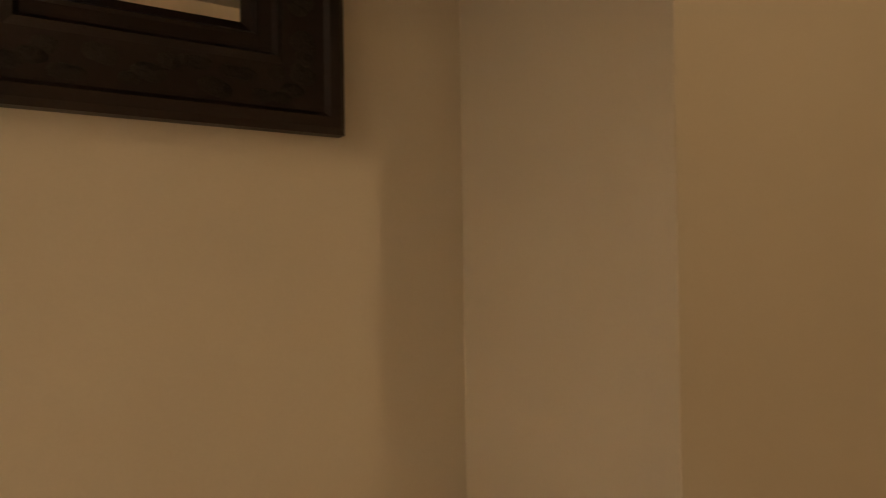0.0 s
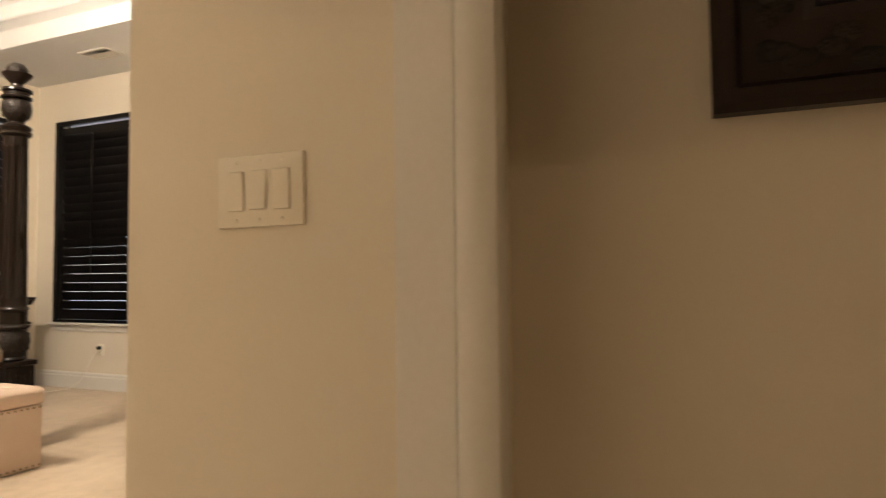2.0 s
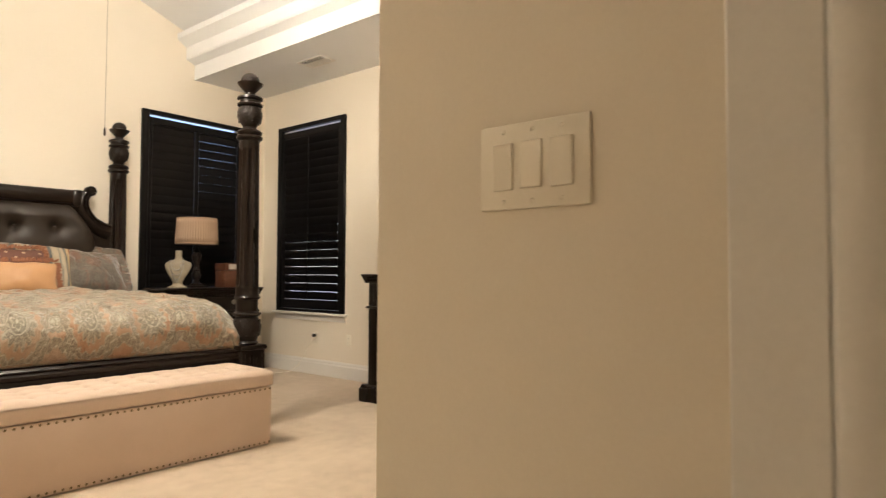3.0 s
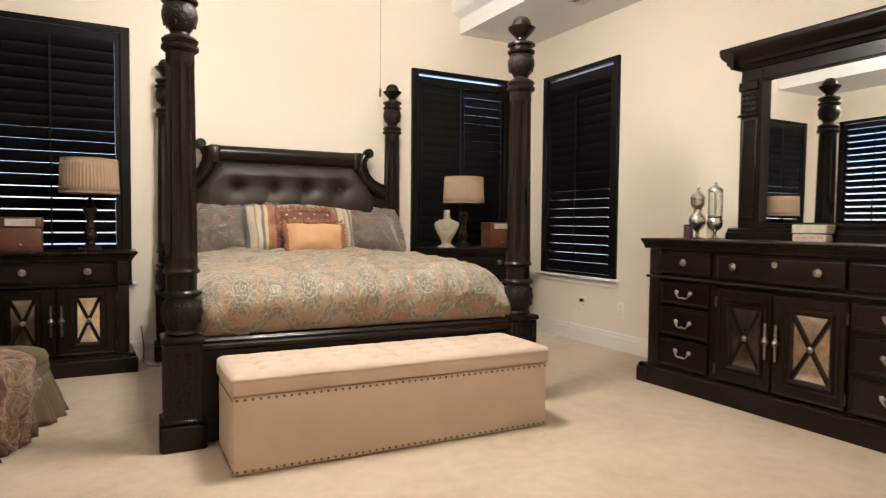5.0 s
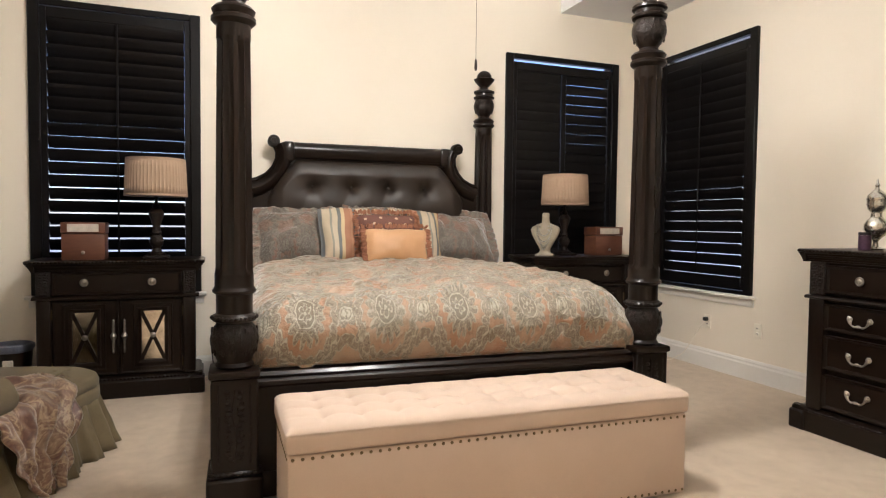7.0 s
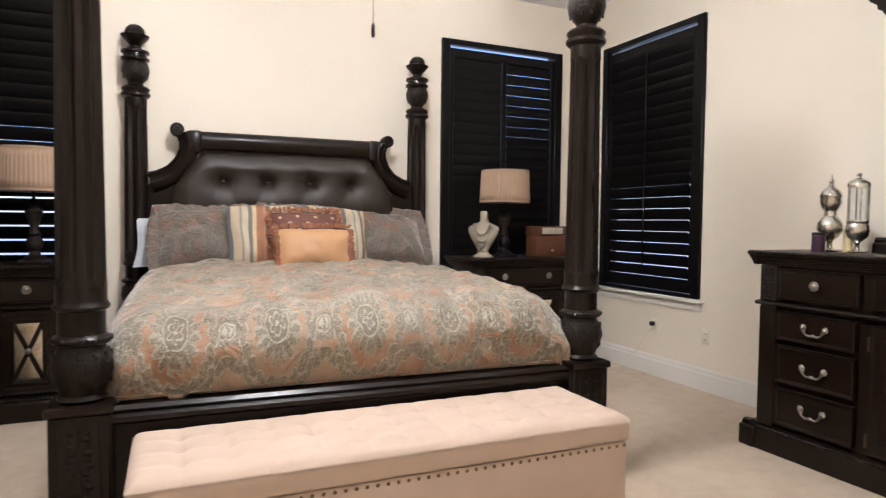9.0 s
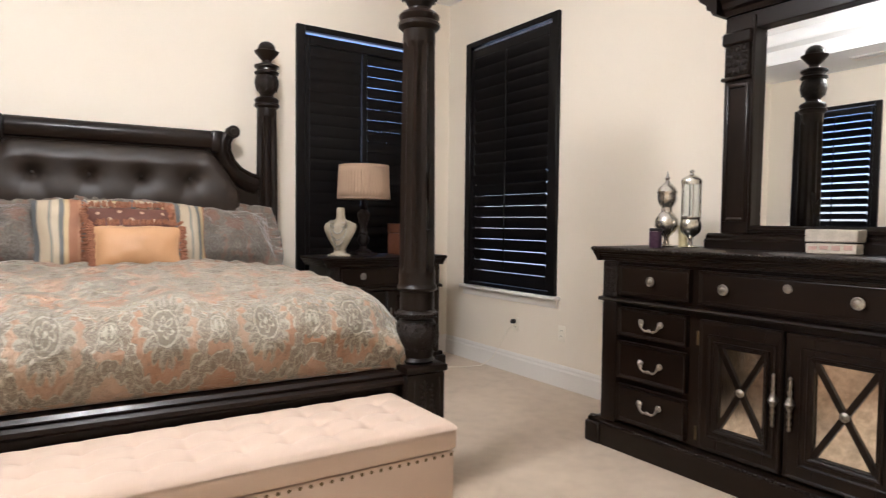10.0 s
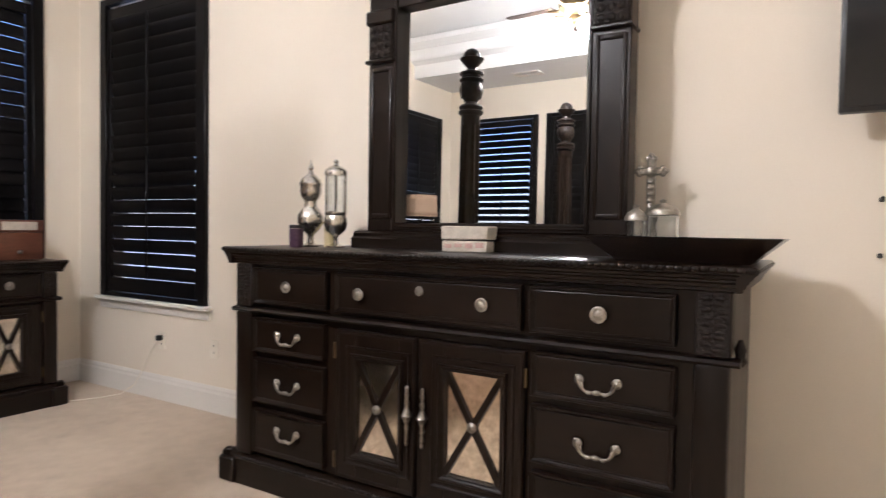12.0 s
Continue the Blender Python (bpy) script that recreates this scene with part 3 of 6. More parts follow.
c, w = mid(LWIN)
window("window_1", pose(c, YN, 0), w, ZB, ZT, "tall window with dark tilted plantation shutters", 58, rise=6.5, slit=0.004)
c, w = mid(RWIN)
window("window_2", pose(c, YN, 0), w, ZB, ZT, "tall window with dark shutters, one half shut", 75, True)
c, w = mid(EWIN)
window("window_3", pose(XE, c, 0, 0, 0, -90), w, ZB, ZT, "tall window with dark tilted plantation shutters", 66, split=1.62, rise=9)
c, w = mid(W1)
window("window_4", pose(XW, c, 0, 0, 0, 90), w, ZB, ZT, "tall window with dark half-open shutters", 45, split=3.0, slit=0.006)
c, w = mid(W2)
window("window_5", pose(XW, c, 0, 0, 0, 90), w, ZB, ZT, "tall window with dark closed shutters", 84, slit=0.002)

# ---- four-poster bed ----
BED = pose(2.685, 5.45, 0, 0, 0, -2.5)
bed = thing("four_poster_bed", "dark carved four-poster bed with tufted leather headboard", "bed", BED)


def post(x, y):
    p = part("post", lathe(bmesh.new(), [
        (0.070, 0.585), (0.082, 0.600), (0.072, 0.615), (0.080, 0.640), (0.094, 0.680), (0.098, 0.715), (0.092, 0.750), (0.078, 0.775), (0.074, 0.785),
        (0.090, 0.792), (0.094, 0.805), (0.086, 0.818), (0.076, 0.824), (0.076, 0.905), (0.088, 0.912), (0.092, 0.922), (0.086, 0.932), (0.081, 0.940),
        (0.081, 0.985), (0.081, 0.995), (0.080, 1.02), (0.077, 1.4), (0.073, 1.8), (0.071, 1.97), (0.071, 1.99), (0.070, 2.045), (0.080, 2.050), (0.092, 2.062), (0.092, 2.076),
        (0.080, 2.084), (0.086, 2.096), (0.090, 2.108), (0.078, 2.122), (0.052, 2.132), (0.046, 2.145), (0.058, 2.165), (0.080, 2.195), (0.088, 2.225), (0.086, 2.255),
        (0.074, 2.285), (0.070, 2.292), (0.088, 2.300), (0.090, 2.312), (0.074, 2.320), (0.074, 2.340), (0.090, 2.348), (0.088, 2.362), (0.060, 2.372), (0.036, 2.384), (0.034, 2.398),
        (0.060, 2.425), (0.084, 2.452), (0.090, 2.466), (0.078, 2.470), (0.060, 2.474), (0.058, 2.490), (0.050, 2.510), (0.034, 2.526), (0.014, 2.534), (0.0, 2.536)],
        (x, y, 0), 60, 10, 0.016, (0.998, 1.98)), WOOD, bed)
    part("urn", lathe(bmesh.new(), [(0.0805, 0.642), (0.0965, 0.682), (0.1005, 0.715), (0.0945, 0.748), (0.081, 0.772)], (x, y, 0), 28), CARVED, p, "carved leaf urn")
    part("carved_ball", lathe(bmesh.new(), [(0.059, 2.166), (0.081, 2.196), (0.0885, 2.225), (0.0865, 2.255), (0.075, 2.283)], (x, y, 0), 28), CARVED, p)
    part("finial_tip", lathe(bmesh.new(), [(0.062, 2.472), (0.064, 2.492), (0.056, 2.513), (0.039, 2.531), (0.016, 2.540), (0.0, 2.541)], (x, y, 0), 20), CARVED, p)
    bm = bx(bmesh.new(), x - 0.094, x + 0.094, y - 0.094, y + 0.094, 0.15, 0.555, 0.006)
    part("block", bm, WOOD, p)
    bm = bx(bmesh.new(), x - 0.105, x + 0.105, y - 0.105, y + 0.105, 0.555, 0.588, 0.010, 2)
    part("block_cap", bm, WOOD, p)
    bm = bx(bmesh.new(), x - 0.115, x + 0.115, y - 0.115, y + 0.115, 0.0, 0.135, 0.012, 1)
    part("plinth", bm, WOOD, p)
    bm = bx(bmesh.new(), x - 0.105, x + 0.105, y - 0.105, y + 0.105, 0.136, 0.160, 0.008, 1)
    for k in range(8):
        for s in (-1, 1):
            ball(bm, (x - 0.088 + 0.025 * k, y + s * 0.106, 0.150), 0.010, (1, 0.6, 0.8), 8, 5)
            ball(bm, (x + s * 0.106, y - 0.088 + 0.025 * k, 0.150), 0.010, (0.6, 1, 0.8), 8, 5)
    part("bead_moulding", bm, WOOD, p)
    # carved leaf panel on the faces of the block
    bm = bmesh.new()
    rnd = random.Random(5)
    for s in (-1, 1):
        for k in range(13):
            z = 0.215 + 0.0235 * k
            for side in (-1, 1):
                o = side * (0.016 + 0.014 * abs(math.sin(k * 1.1))) + rnd.uniform(-0.004, 0.004)
                q = rnd.uniform(0.008, 0.013)
                ball(bm, (x + o, y + s * 0.0935, z), q, (1.3, 0.35, 0.9), 8, 5)
                ball(bm, (x + s * 0.0935, y + o, z), q, (0.35, 1.3, 0.9), 8, 5)
        tube(bm, [(x, y + s * 0.094, 0.20), (x + 0.01, y + s * 0.094, 0.3), (x - 0.01, y + s * 0.094, 0.4), (x, y + s * 0.094, 0.51)], 0.004, 6)
        for a, b in ((-0.068, -0.060), (0.060, 0.068)):
            bx(bm, x + a, x + b, y + s * 0.094 - 0.003, y + s * 0.094 + 0.003, 0.19, 0.53, 0.002)
            bx(bm, x + s * 0.094 - 0.003, x + s * 0.094 + 0.003, y + a, y + b, 0.19, 0.53, 0.002)
    tagged(part("carved_panel", bm, CARVED, p), kind="stuff")
    # leaves round the urn and the ball, beads round the collar
    bm = bmesh.new()
    for z, r, n, h in ((0.668, 0.090, 12, 0.026), (0.710, 0.097, 12, 0.028), (0.748, 0.091, 12, 0.022), (2.192, 0.074, 10, 0.024), (2.232, 0.082, 10, 0.026), (2.268, 0.076, 10, 0.020)):
        for k in range(n):
            a = 2 * math.pi * (k + (0.5 if int(z * 1000) % 4 else 0.0)) / n
            ball(bm, (x + r * math.cos(a), y + r * math.sin(a), z), 0.021, (0.30, 0.30, 0.85 * h / 0.021), 7, 6)
    for k in range(30):
        a = 2 * math.pi * k / 30
        ball(bm, (x + 0.092 * math.cos(a), y + 0.092 * math.sin(a), 0.806), 0.0085, (1, 1, 1), 7, 5)
    tagged(part("carved_leaf", bm, CARVED, p, "carved leaves and beads"), kind="stuff")


for px, py in ((-1.035, 0.0), (1.035, 0.0), (-1.015, 2.29), (1.015, 2.29)):
    post(px, py)

# foot rail
bm = bx(bmesh.new(), -0.95, 0.95, -0.022, 0.035, 0.03, 0.505, 0.004)
part("foot_panel", bm, WOOD_H, bed)
part("foot_rail_cap", prism(bmesh.new(), [(-0.05, 0.500), (-0.062, 0.512), (-0.062, 0.528), (-0.045, 0.540), (-0.05, 0.552), (-0.035, 0.565), (0.05, 0.565), (0.06, 0.50)], "x", -0.95, 0.95), WOOD_H, bed)
part("foot_rail_base", prism(bmesh.new(), [(-0.020, 0.012), (-0.036, 0.012), (-0.036, 0.10), (-0.028, 0.12), (-0.020, 0.12)], "x", -0.95, 0.95), WOOD_H, bed)
for s in (-1, 1):
    part("side_rail", box(s * 0.985 - 0.025, s * 0.985 + 0.025, 0.10, 2.2, 0.17, 0.46, 0.006), WOOD, bed)
part("mattress", box(-0.88, 0.88, 0.14, 2.16, 0.40, 0.76, 0.06, 3), PALE, bed, "white mattress under the bedding")

# headboard: a curved moulding over tufted leather
HY = 2.27


def hb_edge(s):
    """The outer line of the shaped top, from the post up to the scroll, s from 0 to 1."""
    a = s * math.pi / 2
    return 0.96 - 0.24 * math.sin(a) ** 1.1 , 1.46 + 0.36 * (1 - math.cos(a)) ** 0.85


def leather(u, v):
    """The tufted panel; u across, v up."""
    half = 0.80
    x = (u - 0.5) * 2 * half
    ax = abs(x)
    top = 1.70 if ax < 0.56 else 1.70 - 0.30 * ((ax - 0.56) / 0.24) ** 1.5
    z = 0.80 + v * (top - 0.80)
    d = 0.088
    for r, zc in enumerate((1.495, 1.21)):
        xs = (-0.46, -0.152, 0.152, 0.46) if r == 0 else (-0.61, -0.305, 0.0, 0.305, 0.61)
        for xc in xs:
            q = math.hypot(x - xc, (z - zc) * 1.15)
            d -= 0.046 * math.exp(-(q / 0.105) ** 1.5) + 0.040 * math.exp(-(q / 0.036) ** 1.5)
    for (xa, za, xb, zb) in TUCKS:
        dx, dz = xb - xa, zb - za
        t = max(0, min(1, ((x - xa) * dx + (z - za) * dz) / (dx * dx + dz * dz)))
        q = math.hypot(x - xa - t * dx, z - za - t * dz)
        d -= 0.0035 * math.exp(-(q / 0.022) ** 1.6)
    e = min(half - ax, top - z, z - 0.80)
    d *= min(1, max(0, e) / 0.11) ** 0.5
    return Vector((x, HY - 0.045 - d, z))


TUCKS = []
for i, xc in enumerate((-0.46, -0.152, 0.152, 0.46)):
    for xd in (-0.61, -0.305, 0.0, 0.305, 0.61):
        if abs(xc - xd) < 0.2:
            TUCKS.append((xc, 1.495, xd, 1.21))
    TUCKS.append((xc, 1.495, xc * 1.12 - 0.05, 1.70))
    TUCKS.append((xc, 1.495, xc * 1.12 + 0.05, 1.70))
hb = part("headboard", box(-0.94, 0.94, HY - 0.03, HY + 0.03, 0.30, 1.46, 0.004), WOOD_H, bed)
part("leather_panel", grid(bmesh.new(), 110, 70, leather), LEATHER, hb, "tufted dark brown leather", soft=180)
for xc in (-0.46, -0.152, 0.152, 0.46):
    part("tuft_button", ball(bmesh.new(), (xc, HY - 0.056, 1.495), 0.013, (1, 0.6, 1), 10, 6), LEATHER, hb)
# back board behind the shaped top
o = [(-0.94, 1.46)] + [(-hb_edge(k / 12)[0], hb_edge(k / 12)[1]) for k in range(13)] + [(hb_edge(1 - k / 12)[0], hb_edge(1 - k / 12)[1]) for k in range(13)] + [(0.94, 1.46)]
part("shaped_back", prism(bmesh.new(), o[::-1], "y", HY - 0.025, HY + 0.028), WOOD_H, hb)
bm = bmesh.new()
prof = [(0.0, -0.10), (-0.03, -0.10), (-0.034, -0.085), (-0.055, -0.078), (-0.07, -0.05), (-0.078, -0.015), (-0.070, 0.018), (-0.045, 0.040), (0.0, 0.045)]
prism(bm, [(HY - 0.0 + a, 1.80 + b) for a, b in prof], "x", -0.60, 0.60)
part("top_roll", bm, WOOD_H, hb)
for s in (-1, 1):
    bm = bmesh.new()
    pts = [(s * (0.955 - 0.03), 0, 1.475), (s * 0.86, 0, 1.495), (s * 0.775, 0, 1.545), (s * 0.715, 0, 1.62), (s * 0.685, 0, 1.70), (s * 0.685, 0, 1.77), (s * 0.71, 0, 1.825)]
    rings = []
    for i, p in enumerate(pts):
        a, b = pts[max(i - 1, 0)], pts[min(i + 1, len(pts) - 1)]
        d = Vector((b[0] - a[0], 0, b[2] - a[2])).normalized()
        nrm = Vector((-d.z, 0, d.x)) * s
        wdt = 0.075 - 0.02 * (i / 6)
        rings.append([bm.verts.new(Vector((p[0], HY + py, p[2])) + nrm * pn * wdt) for pn, py in ((-1, 0.02), (-1, -0.03), (-0.75, -0.042), (-0.6, -0.036), (-0.3, -0.065), (0.1, -0.078), (0.5, -0.07), (0.8, -0.05), (1.0, -0.03), (1.0, 0.02))])
    for lo, hi in zip(rings, rings[1:]):
        for k in range(9):
            bm.faces.new((lo[k], lo[k + 1], hi[k + 1], hi[k]))
    bm.faces.new(rings[-1])
    bm.faces.new(rings[0][::-1])
    bmesh.ops.recalc_face_normals(bm, faces=bm.faces)
    part("side_moulding", bm, WOOD, hb)
    bm = lathe(bmesh.new(), [(0.0, -0.075), (0.022, -0.075), (0.024, -0.066), (0.040, -0.066), (0.046, -0.058), (0.046, 0.02), (0.0, 0.02)], seg=20, m=Matrix.Translation((s * 0.755, HY, 1.845)) @ Euler((radians(-90), 0, 0)).to_matrix().to_4x4())
    part("scroll", bm, WOOD, hb)
    part("corner_block", box(s * 0.60 - 0.085 * (s < 0), s * 0.60 + 0.085 * (s > 0), HY - 0.072, HY + 0.02, 1.69, 1.845, 0.018, 2), WOOD, hb)


# ---- bedding ----
def duvet_at(u, v):
    """u across from the left hem over the top to the right hem; v from the foot hem over the top to the pillows."""
    # across: side drop, top, side drop, measured along the cloth
    L = 0.98
    s = (u - 0.5) * 2 * (L + 0.42)
    t = v * 2.07
    rad = 0.16

    def fold(q, flat):
        if abs(q) <= flat:
            return q, 0.0
        k = abs(q) - flat
        arc = rad * math.pi / 2
        if k < arc:
            a = k / rad
            return math.copysign(flat + rad * math.sin(a), q), -rad * (1 - math.cos(a))
        return math.copysign(flat + rad, q), -rad - (k - arc)
    x, dz1 = fold(s, L - rad)
    y, dz2 = fold(t - 2.07, 1.64)
    y = y + 1.80
    z = 0.955 + dz1 + dz2
    # plumpness: higher in the middle, falling to the foot
    z -= 0.035 * (x / L) ** 2 + 0.075 * max(0, 1 - y / 1.1) ** 1.6
    w1, w2 = min(1, -dz1 / rad), min(1, -dz2 / rad)
    x += math.copysign(0.022 * w1 * math.sin(11 * t + 2 * math.sin(3 * t)), x)
    n1 = noise.noise(Vector((x * 3.1, y * 3.4, z * 3.0)))
    n2 = noise.noise(Vector((x * 8.5 + 5, y * 9.5, z * 8)))
    n3 = noise.noise(Vector((x * 21, y * 17, z * 19 + 3)))
    lift = 0.036 * n1 + 0.026 * n2 + 0.009 * n3 + 0.012 * abs(noise.noise(Vector((x * 5 + 9, y * 13, z * 6)))) 
    k = min(1.0, max(0.0, (0.43 - rad * math.pi / 2 - t) / (0.43 - rad * math.pi / 2)))
    y -= w2 * (1 - 0.75 * k) * (lift * 1.3 + 0.012 * math.sin(9 * x + 1.5 * math.sin(4 * x)) + 0.035 * math.sin(math.pi * min(1, max(0, (z - 0.56) / 0.36))))
    x += math.copysign(lift * w1, x)
    z += lift * (1 - max(w1, w2))
    tuck = k ** 1.4
    if w2 > 0:
        z = max(z * (1 - k) + 0.572 * k, 0.570)
        y = y * (1 - tuck) + 0.015 * tuck
    x *= 1 - 0.05 * w1 * w2
    z = max(z, 0.49)
    return Vector((x, max(y, -0.045), z))


duvet = solid("comforter", grid(bmesh.new(), 150, 130, duvet_at, lambda u, v: ((u - 0.5) * 2.8, v * 2.07)), DUVET,
              "puffy damask comforter in grey-green and terracotta on the bed", "comforter", BED, soft=180)
sol = duvet.modifiers.new("thickness", "SOLIDIFY")
sol.thickness, sol.offset = 0.02, -1


def pillow(name, label, mat, w, h, thick, x, z0, y, lean, turn=0.0, flange=0.0, fringe=None, seed=1, roll=0.0):
    """A stuffed cushion that stands on its lower edge at (x, y, z0) in the room and leans back."""
    rnd = Vector((seed * 3.7, seed * 1.3, 0))

    def face(side):
        def f(u, v):
            a, b = 2 * u - 1, 2 * v - 1
            pinch = 1 - 0.07 * (1 - abs(a) ** 2) * abs(b) ** 4
            pinch2 = 1 - 0.06 * (1 - abs(b) ** 2) * abs(a) ** 4
            px, pz = a * w / 2 * pinch2, b * h / 2 * pinch
            fl = 0
            ea = max(0.0, min(1.0, (1 - abs(a)) * w / 2 / (w / 2 - fl) if fl == 0 else ((1 - abs(a)) * w / 2 - fl) / (w / 2 - fl)))
            eb = max(0.0, min(1.0, (1 - abs(b)) if fl == 0 else ((1 - abs(b)) * h / 2 - fl) / (h / 2 - fl)))
            d = thick / 2 * (1 - (1 - ea) ** 2.6) ** 0.75 * (1 - (1 - eb) ** 2.6) ** 0.75
            k = noise.noise(Vector((px * 6, pz * 6, side)) + rnd) * 0.042 + noise.noise(Vector((px * 15, pz * 13, side)) + rnd) * 0.016 + abs(noise.noise(Vector((px * 9, pz * 4, side)) + rnd)) * 0.014
            wob = noise.noise(Vector((px * 9, pz * 9, 7)) + rnd) * (0.022 if flange else 0.010)
            px, pz = px + 0.016 * noise.noise(Vector((px * 5, pz * 5, 3)) + rnd), pz + 0.018 * noise.noise(Vector((px * 5, pz * 5, 5)) + rnd) - 0.02 * a * a * (b > 0) * b
            edge = min(1.0, 6 * min(1 - abs(a), 1 - abs(b))) * (0.45 if fringe else 1.0)
            return Vector((px, side * (d + k * edge * (d / (thick / 2))) + wob + side * 0.002, pz + h / 2))
        return f
    bm = bmesh.new()
    grid(bm, 34, 28, face(-1), lambda u, v: (u * w, v * h))
    grid(bm, 34, 28, face(1), lambda u, v: (u * w, v * h))
    bmesh.ops.remove_doubles(bm, verts=bm.verts, dist=0.0045)
    m = pose(x, y, z0, -lean, roll, turn)
    if flange:
        ob = thing(name, label, "pillow", m, "pillows on the bed")
        part("cover", bm, mat, ob, soft=180)
        wf, hf = w / 2 * 0.93, h / 2 * 0.93

        def ruffle(u, v):
            q = u * 4
            s, t = int(q) % 4, q - int(q)
            a, b = [(-1 + 2 * t, -1), (1, -1 + 2 * t), (1 - 2 * t, 1), (-1, 1 - 2 * t)][s]
            d = Vector((a * abs(a) ** 5, 0, b * abs(b) ** 5))
            p = Vector((a * wf, 0, b * hf + h / 2 - 0.02 * a * a * (b > 0) * b)) + d * 0.075 * v
            p.x *= 1 - 0.06 * (a * b) ** 4
            p.z -= (0.014 * a ** 4 if b > 0 else -0.02 * a ** 4) * abs(b)
            p.y = v * (0.004 * math.sin(u * 2 * math.pi * 17) + 0.016 * noise.noise(Vector((a * 4, b * 4, seed)))) + 0.012 * noise.noise(Vector((a * 7, b * 7, v * 2 + seed)))
            p.z += 0.010 * noise.noise(Vector((a * 5, b * 5, 4 + seed)))
            return p
        fl = part("flange", grid(bmesh.new(), 240, 4, ruffle, lambda u, v: (u * 2.4, v * 0.05)), mat, ob, "ruffled flange round the edge", soft=180)
        sol2 = fl.modifiers.new("thickness", "SOLIDIFY")
        sol2.thickness, sol2.offset = 0.007, 0
        return ob
    if fringe is None:
        return solid(name, bm, mat, label, "pillow", m, "pillows on the bed", soft=180)
    ob = thing(name, label, "pillow", m, "pillows on the bed")
    part("cover", bm, mat, ob, soft=180)
    bm = bmesh.new()
    r2 = random.Random(seed)
    pts = []
    n = 96
    for k in range(n):
        q = k / n * 4
        s, t = int(q), q - int(q)
        a, b = [(-1 + 2 * t, -1), (1, -1 + 2 * t), (1 - 2 * t, 1), (-1, 1 - 2 * t)][s]
        pts.append((a, b))
    for a, b in pts:
        for j in range(3):
            aa, bb = a + r2.uniform(-0.04, 0.04), b + r2.uniform(-0.04, 0.04)
            o = Vector((aa * w / 2 * 0.955, -0.008, bb * h / 2 * 0.955 + h / 2))
            d = Vector((a if abs(a) > 0.98 else 0.2 * r2.uniform(-1, 1), r2.uniform(-0.5, 0.5), b if abs(b) > 0.98 else 0.2 * r2.uniform(-1, 1))).normalized()
            tube(bm, [o, o + d * 0.018, o + d * 0.034 + Vector((0, 0, -0.003))], [0.0055, 0.0065, 0.004], 5)
    tagged(part("fringe", bm, RUST_FRINGE, ob, "rust-coloured looped fringe"), kind="stuff")
    return ob


pillow("pillow", "pale blue sleeping pillow behind the shams", PALE, 0.70, 0.40, 0.12, 2.10, 0.90, 7.52, 30, -2, seed=2)
pillow("pillow_sham", "grey damask pillow sham with a flanged edge", SHAM, 0.80, 0.465, 0.25, 2.27, 0.905, 7.35, 33, -4, 0.055, seed=3)
pillow("pillow_sham", "grey damask pillow sham slumped by the bedpost", SHAM, 0.82, 0.455, 0.25, 3.37, 0.905, 7.35, 32, 1, 0.055, seed=4, roll=1)
pillow("pillow_sham", "grey damask pillow sham standing behind the cushions", SHAM, 0.60, 0.455, 0.14, 2.88, 0.93, 7.44, 22, 0, 0.03, seed=9)
pillow("striped_cushion", "cream, slate and rust striped cushion", STRIPE, 0.50, 0.47, 0.17, 2.55, 0.905, 7.20, 24, -3, seed=5)
pillow("striped_cushion", "cream, slate and rust striped cushion", STRIPE, 0.46, 0.47, 0.17, 3.03, 0.905, 7.20, 24, 4, seed=6, roll=4)
pillow("dotted_cushion", "rust-brown dotted cushion with a fringe", DOTTED, 0.46, 0.41, 0.17, 2.80, 0.91, 7.10, 22, 0, seed=7, fringe=True)
pillow("lumbar_cushion", "small gold cushion with a rust fringe", GOLD, 0.47, 0.27, 0.14, 2.82, 0.930, 6.97, 20, -2, seed=8, fringe=True)

# ---- storage bench at the foot of the bed ----
bench = thing("storage_bench", "blush linen storage bench with tufted lid and nailheads", "bench", pose(2.697, 5.156, 0, 0, 0, -1.0))
part("body", box(-0.884, 0.884, -0.244, 0.222, 0.004, 0.372, 0.014, 2), BENCH, bench)


def lid_top(u, v):
    x, y = (u - 0.5) * 1.784, (v - 0.5) * 0.512
    e = min(0.892 - abs(x), 0.256 - abs(y))
    z = 0.452 + 0.030 * (1 - math.exp(-max(e, 0) / 0.014))
    gx, gy = 0.1487, 0.121
    for i in range(-5, 6):
        for j in (-1, 0, 1):
            q = math.hypot(x - i * gx, y - j * gy)
            if q < 0.14:
                z -= 0.016 * math.exp(-(q / 0.032) ** 1.4)
    fx = abs((x / gx + 0.5) % 1 - 0.5) * gx
    fy = abs((y / gy + 0.5) % 1 - 0.5) * gy
    z -= (0.0048 * math.exp(-(fx / 0.016) ** 2) + 0.0048 * math.exp(-(fy / 0.016) ** 2)) * min(1, max(0, e) / 0.05)
    return Vector((x, y, z + 0.002 * noise.noise(Vector((x * 9, y * 9, 1)))))


